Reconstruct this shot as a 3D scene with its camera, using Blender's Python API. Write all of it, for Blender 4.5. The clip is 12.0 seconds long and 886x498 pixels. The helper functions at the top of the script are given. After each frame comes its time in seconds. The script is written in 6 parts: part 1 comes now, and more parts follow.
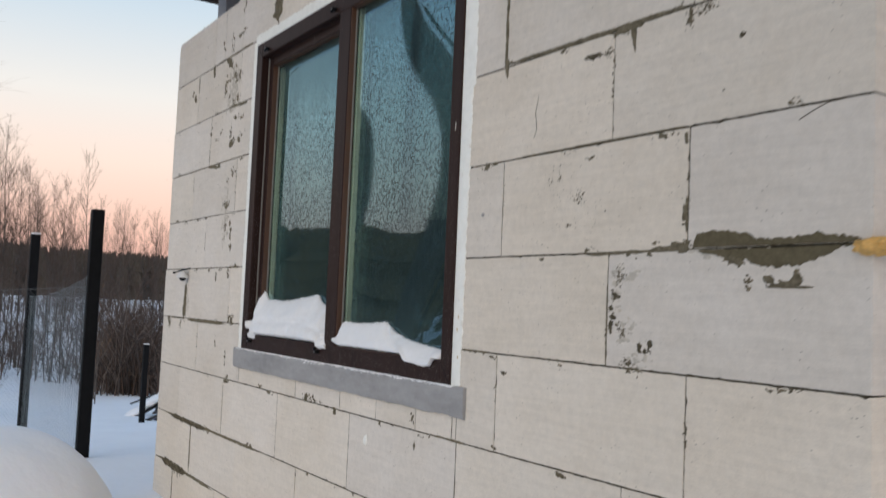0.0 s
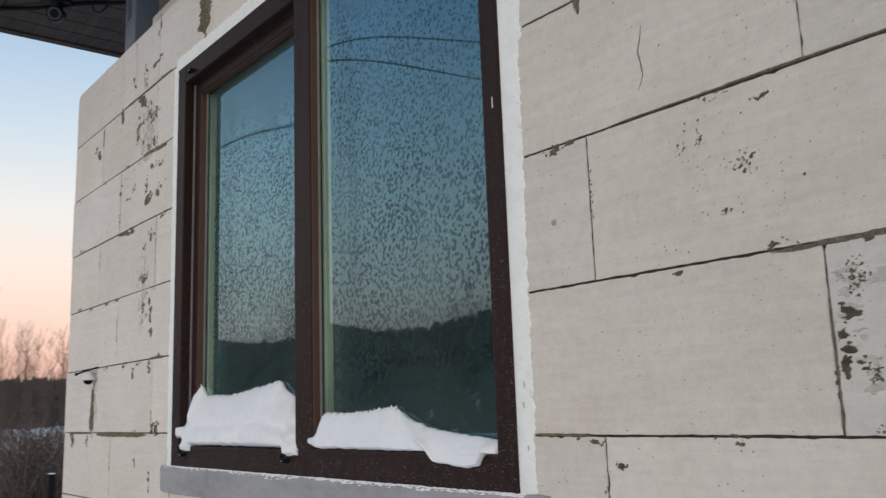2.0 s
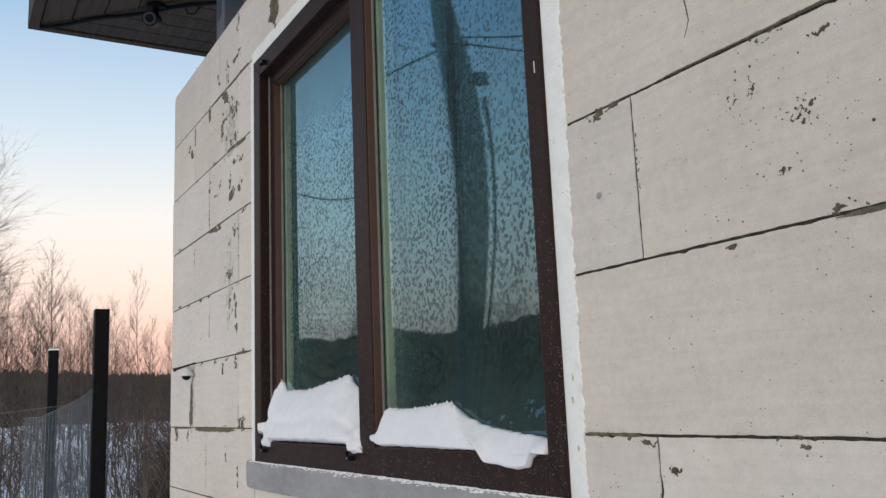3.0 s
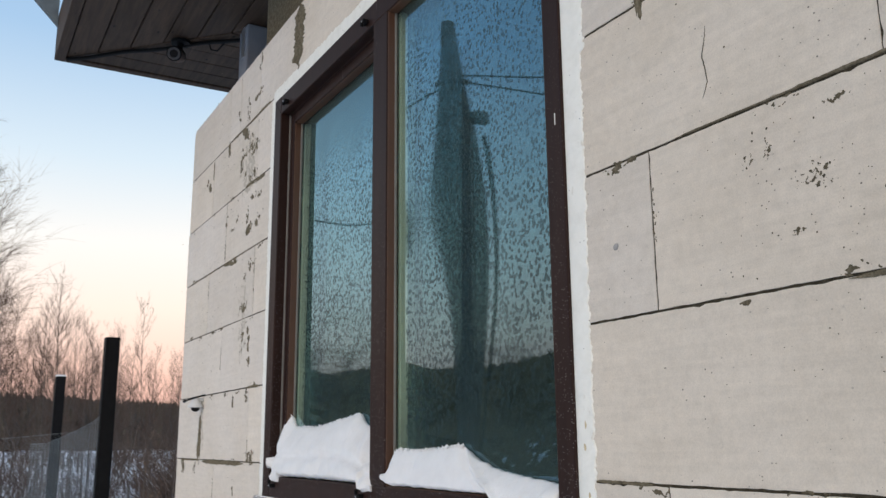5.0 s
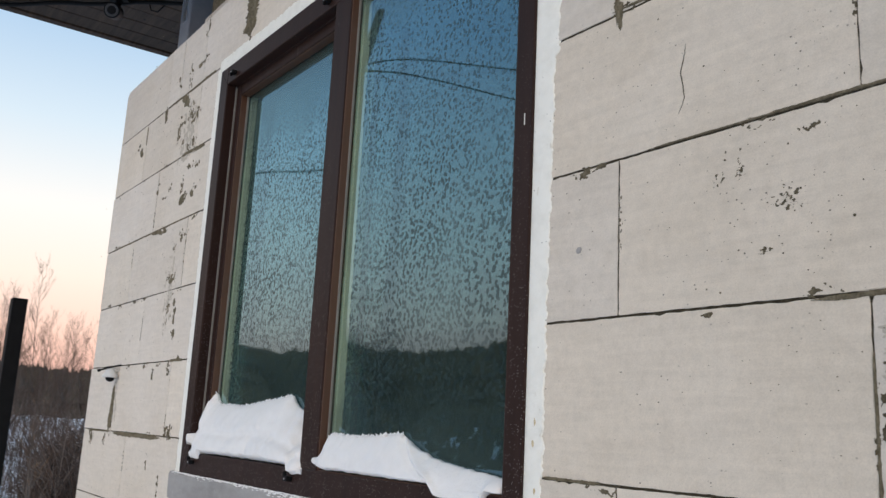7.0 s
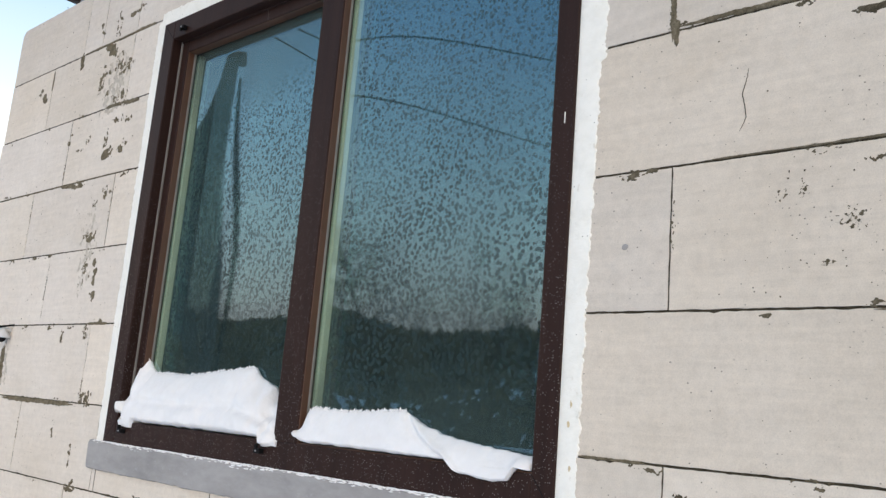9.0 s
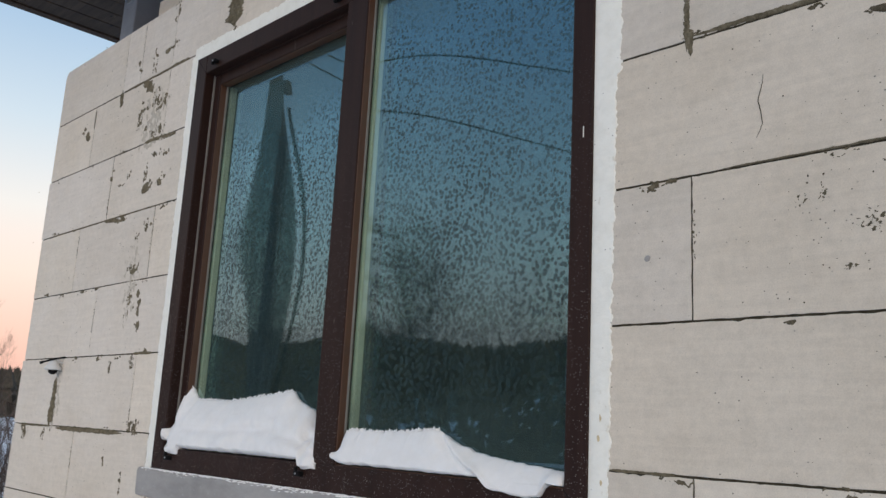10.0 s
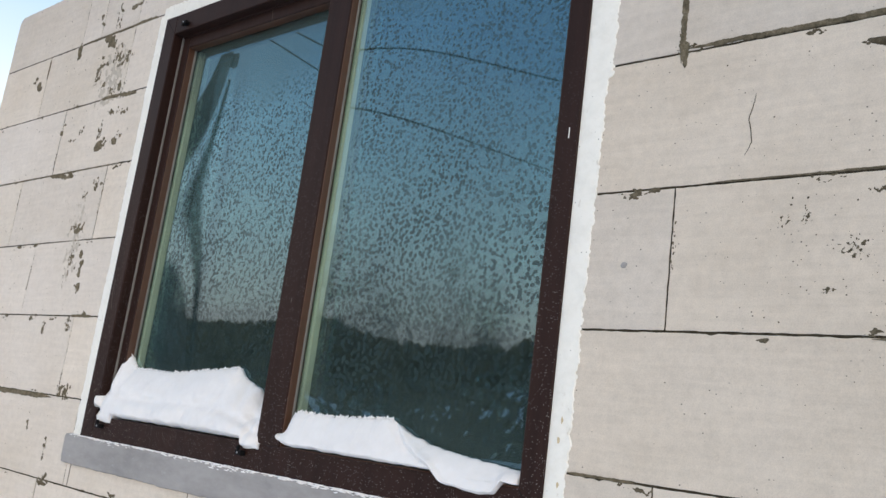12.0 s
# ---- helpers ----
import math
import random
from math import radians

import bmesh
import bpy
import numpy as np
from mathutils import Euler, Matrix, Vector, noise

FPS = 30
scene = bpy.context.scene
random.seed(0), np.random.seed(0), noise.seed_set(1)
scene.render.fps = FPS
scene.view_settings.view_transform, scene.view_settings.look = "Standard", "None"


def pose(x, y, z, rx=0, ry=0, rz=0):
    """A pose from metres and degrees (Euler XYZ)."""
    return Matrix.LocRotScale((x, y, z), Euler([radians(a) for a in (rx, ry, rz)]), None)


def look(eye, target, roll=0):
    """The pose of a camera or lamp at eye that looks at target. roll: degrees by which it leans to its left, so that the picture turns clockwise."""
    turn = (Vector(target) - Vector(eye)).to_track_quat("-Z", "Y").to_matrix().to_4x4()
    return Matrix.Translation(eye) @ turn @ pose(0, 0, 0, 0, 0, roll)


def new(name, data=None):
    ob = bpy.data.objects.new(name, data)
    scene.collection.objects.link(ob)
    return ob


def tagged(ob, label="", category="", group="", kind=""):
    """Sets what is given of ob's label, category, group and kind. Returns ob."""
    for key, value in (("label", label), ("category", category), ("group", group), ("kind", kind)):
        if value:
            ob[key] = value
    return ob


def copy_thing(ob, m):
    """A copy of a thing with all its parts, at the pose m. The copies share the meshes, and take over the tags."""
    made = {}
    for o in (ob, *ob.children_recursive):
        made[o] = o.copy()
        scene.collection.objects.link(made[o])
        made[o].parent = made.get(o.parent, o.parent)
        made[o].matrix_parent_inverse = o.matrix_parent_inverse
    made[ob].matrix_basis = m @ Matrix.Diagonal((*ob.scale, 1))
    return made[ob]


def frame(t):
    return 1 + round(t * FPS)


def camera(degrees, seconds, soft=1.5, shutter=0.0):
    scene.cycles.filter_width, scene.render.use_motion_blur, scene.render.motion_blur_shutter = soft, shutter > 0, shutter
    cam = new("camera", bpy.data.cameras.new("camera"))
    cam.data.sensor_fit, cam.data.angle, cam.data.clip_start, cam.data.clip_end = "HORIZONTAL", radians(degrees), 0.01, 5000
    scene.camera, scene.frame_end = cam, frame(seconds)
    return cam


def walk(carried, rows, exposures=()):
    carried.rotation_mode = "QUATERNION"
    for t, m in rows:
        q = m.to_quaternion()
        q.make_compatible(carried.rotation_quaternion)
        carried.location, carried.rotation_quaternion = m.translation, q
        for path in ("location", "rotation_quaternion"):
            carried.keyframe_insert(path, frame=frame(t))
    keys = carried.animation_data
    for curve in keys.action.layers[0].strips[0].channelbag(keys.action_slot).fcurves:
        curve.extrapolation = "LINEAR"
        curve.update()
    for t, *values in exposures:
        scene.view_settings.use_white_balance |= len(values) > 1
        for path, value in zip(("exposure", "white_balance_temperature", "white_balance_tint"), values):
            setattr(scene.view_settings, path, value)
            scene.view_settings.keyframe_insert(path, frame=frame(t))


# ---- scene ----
cam = camera(54.0, 12.0, 1.4, 0.35)
PATH = [
    (0, (0.0, 0.02, 1.578), (1.099, 1.686, 1.707), 2.4),
    (0.1, (0.02, 0.08, 1.563), (1.127, 1.742, 1.674), 2.4),
    (0.2, (0.041, 0.138, 1.549), (1.152, 1.796, 1.678), 2.2),
    (0.3, (0.058, 0.189, 1.549), (1.162, 1.85, 1.698), 1.7),
    (0.4, (0.079, 0.25, 1.566), (1.165, 1.923, 1.722), 1.6),
    (0.5, (0.084, 0.3, 1.571), (1.168, 1.972, 1.75), 2.0),
    (0.6, (0.078, 0.355, 1.568), (1.216, 1.988, 1.77), 1.9),
    (0.7, (0.08, 0.417, 1.558), (1.261, 2.015, 1.785), 1.5),
    (0.8, (0.078, 0.484, 1.537), (1.294, 2.05, 1.801), 0.8),
    (0.9, (0.063, 0.55, 1.508), (1.329, 2.064, 1.835), -0.1),
    (1, (0.056, 0.607, 1.505), (1.39, 2.053, 1.868), -1.6),
    (1.1, (0.066, 0.671, 1.514), (1.444, 2.073, 1.88), -1.9),
    (1.2, (0.064, 0.71, 1.506), (1.46, 2.091, 1.884), -1.1),
    (1.3, (0.07, 0.741, 1.499), (1.487, 2.105, 1.862), -0.7),
    (1.4, (0.083, 0.771, 1.498), (1.504, 2.138, 1.837), -0.6),
    (1.5, (0.101, 0.792, 1.507), (1.508, 2.175, 1.83), -1.0),
    (1.7, (0.147, 0.821, 1.493), (1.506, 2.246, 1.843), -1.1),
    (1.9, (0.236, 0.848, 1.5), (1.505, 2.351, 1.861), -1.7),
    (2, (0.279, 0.863, 1.515), (1.511, 2.397, 1.87), -2.0),
    (2.2, (0.34, 0.876, 1.515), (1.523, 2.446, 1.879), -1.3),
    (2.5, (0.423, 0.889, 1.519), (1.544, 2.509, 1.865), -1.6),
    (3, (0.491, 0.882, 1.518), (1.476, 2.587, 1.864), -2.4),
    (4.8, (0.444, 0.874, 1.525), (1.438, 2.558, 1.944), 0.1),
    (5, (0.457, 0.861, 1.525), (1.421, 2.56, 1.955), -0.5),
    (5.5, (0.483, 0.836, 1.524), (1.401, 2.555, 1.973), -1.8),
    (6, (0.483, 0.829, 1.527), (1.47, 2.511, 1.969), -0.9),
    (6.5, (0.446, 0.854, 1.528), (1.5, 2.499, 1.959), 1.6),
    (7, (0.383, 0.903, 1.528), (1.518, 2.499, 1.934), 2.9),
    (7.2, (0.339, 0.935, 1.531), (1.515, 2.504, 1.924), 2.9),
    (8.8, (0.06, 1.134, 1.506), (1.487, 2.485, 1.879), 4.6),
    (9, (0.053, 1.132, 1.506), (1.501, 2.458, 1.886), 4.7),
    (9.5, (0.048, 1.115, 1.508), (1.47, 2.466, 1.898), 4.1),
    (10, (0.072, 1.088, 1.509), (1.437, 2.49, 1.921), 3.0),
    (10.5, (0.115, 1.065, 1.508), (1.44, 2.506, 1.918), 1.8),
    (11, (0.122, 1.068, 1.511), (1.475, 2.483, 1.92), 2.2),
    (11.5, (0.075, 1.111, 1.504), (1.491, 2.46, 1.92), 4.8),
    (12, (0.042, 1.16, 1.498), (1.51, 2.454, 1.91), 7.5),
]
STOPS = [(0.0, 0.1), (0.5, 0.15), (1.0, 0.1), (1.2, 0.48), (1.5, 0.7), (2.0, 0.1), (2.5, 0.1), (3.0, 0.2), (5.0, 0.28), (7.0, 0.28), (9.0, 0.65), (9.5, 0.5), (9.7, 0.46), (10.0, 0.14), (10.5, 0.2), (11.0, 0.24), (11.2, 0.27), (11.5, 0.58), (12.0, 0.55)]
EXPOSURES = [(t, s, 7600, 9) for t, s in STOPS]
walk(cam, [(t, look(eye, target, roll)) for t, eye, target, roll in PATH], EXPOSURES)

# ---- world and light: clear dusk, the sun just gone, pink belt over the horizon ----
world = bpy.data.worlds.new("dusk_sky")
scene.world = world
world.use_nodes = True
wn, wl = world.node_tree.nodes, world.node_tree.links
wn.clear()
w_out = wn.new("ShaderNodeOutputWorld")
w_bg = wn.new("ShaderNodeBackground")
w_bg.inputs["Strength"].default_value = 1.0
w_tc = wn.new("ShaderNodeTexCoord")
w_sep = wn.new("ShaderNodeSeparateXYZ")
w_ramp = wn.new("ShaderNodeValToRGB")
SKY_STEPS = [
    (0.0, (0.58, 0.42, 0.40)), (0.03, (0.80, 0.49, 0.485)), (0.08, (0.85, 0.59, 0.58)), (0.14, (0.86, 0.73, 0.745)),
    (0.21, (0.76, 0.79, 0.88)), (0.30, (0.53, 0.68, 0.885)), (0.42, (0.29, 0.485, 0.79)), (0.65, (0.165, 0.32, 0.61)),
    (1.0, (0.15, 0.30, 0.58)),
]
while len(w_ramp.color_ramp.elements) < len(SKY_STEPS):
    w_ramp.color_ramp.elements.new(0.5)
for el, (p, c) in zip(w_ramp.color_ramp.elements, SKY_STEPS):
    el.position, el.color = p, (*c, 1)
w_sky = wn.new("ShaderNodeTexSky")
w_sky.sky_type = "NISHITA"
w_sky.sun_disc = False
w_sky.sun_elevation = radians(3.0)
w_sky.sun_rotation = radians(215)
w_scale = wn.new("ShaderNodeVectorMath")
w_scale.operation = "SCALE"
w_scale.inputs["Scale"].default_value = 0.02
w_add = wn.new("ShaderNodeVectorMath")
w_add.operation = "ADD"
wl.new(w_tc.outputs["Generated"], w_sep.inputs[0])
wl.new(w_sep.outputs["Z"], w_ramp.inputs["Fac"])
wl.new(w_sky.outputs["Color"], w_scale.inputs[0])
wl.new(w_scale.outputs[0], w_add.inputs[0])
wl.new(w_ramp.outputs["Color"], w_add.inputs[1])
wl.new(w_add.outputs[0], w_bg.inputs["Color"])
wl.new(w_bg.outputs[0], w_out.inputs["Surface"])

sun = new("sun", bpy.data.lights.new("sun", "SUN"))
sun.data.energy, sun.data.angle, sun.data.color = 0.87, radians(75), (1.0, 0.875, 0.745)
sun.matrix_world = look((-10, -9, 8.0), (0, 0, 0))


# ---- materials ----
class Mat:
    """A node material with short ways to wire it."""

    def __init__(self, name, rough=0.8, metal=0.0):
        self.m = bpy.data.materials.new(name)
        self.m.use_nodes = True
        self.n, self.l = self.m.node_tree.nodes, self.m.node_tree.links
        self.bsdf = self.n["Principled BSDF"]
        self.out = self.n["Material Output"]
        self.bsdf.inputs["Roughness"].default_value = rough
        self.bsdf.inputs["Metallic"].default_value = metal

    def pos(self, scale=(1, 1, 1)):
        g = self.n.new("ShaderNodeNewGeometry")
        m = self.n.new("ShaderNodeMapping")
        m.inputs["Scale"].default_value = scale
        self.l.new(g.outputs["Position"], m.inputs["Vector"])
        return m.outputs["Vector"]

    def noise(self, scale, detail=4, rough=0.55, stretch=(1, 1, 1), distort=0.0):
        t = self.n.new("ShaderNodeTexNoise")
        t.inputs["Scale"].default_value, t.inputs["Detail"].default_value = scale, detail
        t.inputs["Roughness"].default_value, t.inputs["Distortion"].default_value = rough, distort
        self.l.new(self.pos(stretch), t.inputs["Vector"])
        return t.outputs["Fac"]

    def voronoi(self, scale, stretch=(1, 1, 1), feature="F1"):
        t = self.n.new("ShaderNodeTexVoronoi")
        t.feature = feature
        t.inputs["Scale"].default_value = scale
        self.l.new(self.pos(stretch), t.inputs["Vector"])
        return t.outputs["Distance"]

    def ramp(self, fac, *steps):
        r = self.n.new("ShaderNodeValToRGB")
        while len(r.color_ramp.elements) < len(steps):
            r.color_ramp.elements.new(0.5)
        for el, (p, c) in zip(r.color_ramp.elements, steps):
            c = (c, c, c) if isinstance(c, (int, float)) else c
            el.position, el.color = p, (*c, 1)
        self.l.new(fac, r.inputs["Fac"])
        return r.outputs["Color"]

    def mix(self, a, b, fac, kind="MIX"):
        x = self.n.new("ShaderNodeMix")
        x.data_type, x.blend_type = "RGBA", kind
        for sock, v in ((x.inputs[0], fac), (x.inputs[6], a), (x.inputs[7], b)):
            if isinstance(v, (int, float)):
                sock.default_value = v
            elif isinstance(v, tuple):
                sock.default_value = (*v, 1)
            else:
                self.l.new(v, sock)
        return x.outputs[2]

    def math(self, op, a, b=0.0):
        x = self.n.new("ShaderNodeMath")
        x.operation = op
        for sock, v in ((x.inputs[0], a), (x.inputs[1], b)):
            if isinstance(v, (int, float)):
                sock.default_value = v
            else:
                self.l.new(v, sock)
        return x.outputs[0]

    def rand(self):
        return self.n.new("ShaderNodeObjectInfo").outputs["Random"]

    def color(self, c):
        if isinstance(c, tuple):
            self.bsdf.inputs["Base Color"].default_value = (*c, 1)
        else:
            self.l.new(c, self.bsdf.inputs["Base Color"])
        return self

    def roughness(self, c):
        self.l.new(c, self.bsdf.inputs["Roughness"])
        return self

    def bump(self, height, strength=0.3, distance=0.002):
        b = self.n.new("ShaderNodeBump")
        b.inputs["Strength"].default_value, b.inputs["Distance"].default_value = strength, distance
        self.l.new(height, b.inputs["Height"])
        self.l.new(b.outputs["Normal"], self.bsdf.inputs["Normal"])
        return self


def mat_block():
    m = Mat("aerated_concrete", 0.95)
    tint = m.n.new("ShaderNodeObjectInfo").outputs["Color"]
    base = m.mix(tint, m.ramp(m.rand(), (0.0, 0.96), (1.0, 1.03)), 1.0, "MULTIPLY")
    cloud = m.noise(2.6, 6, 0.62)
    base = m.mix(base, m.ramp(cloud, (0.3, (0.86, 0.83, 0.78)), (0.7, (1.0, 1.0, 1.0))), 0.6, "MULTIPLY")
    mottle = m.noise(46, 5, 0.68)
    base = m.mix(base, m.ramp(mottle, (0.32, 0.90), (0.66, 1.03)), 0.7, "MULTIPLY")
    band = m.noise(1.0, 3, 0.55, (1, 7, 96), 0.3)
    base = m.mix(base, m.ramp(band, (0.33, 0.90), (0.66, 1.02)), 0.55, "MULTIPLY")
    grain = m.noise(420, 3, 0.7)
    base = m.mix(base, m.ramp(grain, (0.30, 0.84), (0.62, 1.04)), 0.6, "MULTIPLY")
    pit = m.ramp(m.voronoi(64, (1, 1, 1.15)), (0.055, 0.0), (0.115, 1.0))
    rare = m.ramp(m.noise(11, 4), (0.52, 1.0), (0.58, 0.0))
    pits = m.math("MAXIMUM", pit, rare)
    base = m.mix((0.16, 0.14, 0.115), base, pits)
    dirt = m.ramp(m.noise(19, 8, 0.78), (0.62, 0.0), (0.80, 0.5))
    base = m.mix(base, (0.36, 0.33, 0.28), dirt)
    m.color(base)
    h = m.math("ADD", m.math("MULTIPLY", grain, 0.30), m.math("MULTIPLY", band, 0.55))
    h = m.math("ADD", h, m.math("MULTIPLY", mottle, 0.35))
    h = m.math("ADD", h, m.math("MULTIPLY", pits, 0.6))
    m.bump(h, 0.30, 0.0022)
    m.bsdf.inputs["Diffuse Roughness"].default_value = 0.9
    m.bsdf.inputs["Specular IOR Level"].default_value = 0.2
    return m.m


def mat_mortar(name="mortar", dark=1.0):
    m = Mat(name, 0.95)
    m.bsdf.inputs["Specular IOR Level"].default_value = 0.08
    m.bsdf.inputs["Diffuse Roughness"].default_value = 0.9
    c = m.ramp(m.noise(70, 6, 0.7), (0.28, (0.130 * dark, 0.110 * dark, 0.072 * dark)), (0.5, (0.232 * dark, 0.197 * dark, 0.134 * dark)), (0.72, (0.39 * dark, 0.335 * dark, 0.24 * dark)))
    c = m.mix(c, m.ramp(m.noise(420, 2, 0.6), (0.3, 0.6), (0.7, 1.2)), 0.7, "MULTIPLY")
    m.color(c).bump(m.noise(240, 5, 0.7), 0.9, 0.003)
    return m.m


def mat_plaster():
    m = Mat("white_plaster", 0.85)
    c = m.ramp(m.noise(22, 7, 0.68), (0.28, (0.86, 0.84, 0.755)), (0.55, (0.945, 0.925, 0.84)))
    stain = m.ramp(m.noise(34, 5, 0.6, (1, 1.3, 1)), (0.64, 0.0), (0.76, 0.55))
    c = m.mix(c, (0.58, 0.51, 0.39), stain)
    fleck = m.math("MULTIPLY", m.ramp(m.voronoi(90), (0.06, 1.0), (0.12, 0.0)), m.ramp(m.noise(22, 2), (0.55, 0.0), (0.6, 1.0)))
    c = m.mix(c, (0.12, 0.10, 0.08), fleck)
    m.color(c).bump(m.math("ADD", m.noise(60, 6, 0.7), m.noise(14, 3)), 0.5, 0.004)
    return m.m


def mat_cement():
    m = Mat("grey_cement", 0.8)
    c = m.ramp(m.noise(7, 6, 0.65, (1, 1, 2.5)), (0.3, (0.28, 0.27, 0.26)), (0.7, (0.41, 0.395, 0.38)))
    c = m.mix(c, (0.52, 0.52, 0.53), m.ramp(m.noise(28, 5, 0.7, (1, 1, 2)), (0.60, 0.0), (0.75, 0.5)))
    m.color(c).bump(m.noise(120, 4), 0.4, 0.0015)
    return m.m


def mat_frame():
    m = Mat("brown_pvc", 0.5)
    m.bsdf.inputs["Specular IOR Level"].default_value = 0.16
    c = m.ramp(m.noise(6, 4, 0.6, (6, 6, 0.4)), (0.3, (0.022, 0.0102, 0.0079)), (0.7, (0.034, 0.0157, 0.0120)))
    rime = m.ramp(m.voronoi(210, (1, 1, 1)), (0.11, 1.0), (0.20, 0.0))
    where = m.ramp(m.noise(60, 3), (0.40, 0.0), (0.50, 1.0))
    sep = m.n.new("ShaderNodeSeparateXYZ")
    m.l.new(m.pos(), sep.inputs[0])
    low = m.ramp(m.math("SUBTRACT", 2.55, sep.outputs["Z"]), (0.25, 0.08), (1.0, 1.0))
    c = m.mix(c, (0.36, 0.33, 0.32), m.math("MULTIPLY", m.math("MULTIPLY", rime, where), low))
    scratch = m.ramp(m.noise(14, 2, 0.5, (3, 3, 0.7), 1.5), (0.735, 0.0), (0.76, 0.5))
    c = m.mix(c, (0.16, 0.13, 0.12), scratch)
    m.color(c).bump(m.noise(240, 2), 0.12, 0.001)
    return m.m


def mat_plain(name, c, rough=0.6, metal=0.0, vary=0.2, scale=12, bump=0.2):
    m = Mat(name, rough, metal)
    lo, hi = tuple(v * (1 - vary) for v in c), tuple(min(1, v * (1 + vary)) for v in c)
    m.color(m.ramp(m.noise(scale, 5, 0.6), (0.3, lo), (0.7, hi)))
    m.bump(m.noise(scale * 10, 3), bump, 0.0015)
    return m.m


def mat_snow():
    m = Mat("snow", 0.75)
    c = m.ramp(m.noise(1.6, 5, 0.6), (0.3, (0.90, 0.90, 0.91)), (0.7, (0.95, 0.95, 0.95)))
    m.color(c)
    m.bsdf.inputs["Subsurface Weight"].default_value = 0.15
    m.bsdf.inputs["Subsurface Radius"].default_value = (0.02, 0.025, 0.03)
    h = m.math("ADD", m.math("MULTIPLY", m.noise(5, 4), 1.0), m.math("MULTIPLY", m.noise(40, 2), 0.008))
    m.bump(h, 0.28, 0.04)
    return m.m


def mat_snow_fluff():
    m = Mat("window_snow", 0.8)
    m.color(m.ramp(m.noise(30, 5, 0.6), (0.3, (0.88, 0.87, 0.85)), (0.7, (0.94, 0.93, 0.91))))
    m.bsdf.inputs["Subsurface Weight"].default_value = 0.2
    m.bsdf.inputs["Subsurface Radius"].default_value = (0.012, 0.013, 0.014)
    m.bump(m.math("ADD", m.noise(120, 4), m.math("MULTIPLY", m.noise(500, 2), 0.5)), 0.55, 0.003)
    return m.m


def mat_soffit():
    m = Mat("stained_soffit_board", 0.7)
    m.bsdf.inputs["Specular IOR Level"].default_value = 0.2
    c = m.ramp(m.noise(5, 6, 0.65, (9, 0.7, 1), 0.6), (0.25, (0.030, 0.019, 0.0135)), (0.5, (0.056, 0.036, 0.025)), (0.8, (0.098, 0.063, 0.043)))
    c = m.mix(c, m.ramp(m.rand(), (0, 0.75), (1, 1.2)), 0.8, "MULTIPLY")
    knot = m.ramp(m.voronoi(7, (2.2, 0.9, 1)), (0.05, 1.0), (0.11, 0.0))
    c = m.mix(c, (0.008, 0.006, 0.005), knot)
    m.color(c).bump(m.noise(40, 4, 0.6, (8, 1, 1)), 0.25, 0.002)
    return m.m


def mat_bark(name, lo, hi):
    m = Mat(name, 0.9)
    m.color(m.ramp(m.noise(3, 5, 0.6, (2, 2, 1)), (0.3, lo), (0.7, hi))).bump(m.noise(30, 4), 0.4, 0.01)
    return m.m


def mat_brush():
    """Stems of many kinds: dark, brown, grey and reddish ones side by side."""
    m = Mat("brush_stems", 0.9)
    isle = m.n.new("ShaderNodeNewGeometry").outputs["Random Per Island"]
    m.color(m.ramp(isle, (0.0, (0.032, 0.024, 0.020)), (0.35, (0.075, 0.050, 0.038)), (0.6, (0.12, 0.072, 0.050)), (0.8, (0.11, 0.09, 0.078)), (1.0, (0.23, 0.18, 0.15))))
    return m.m


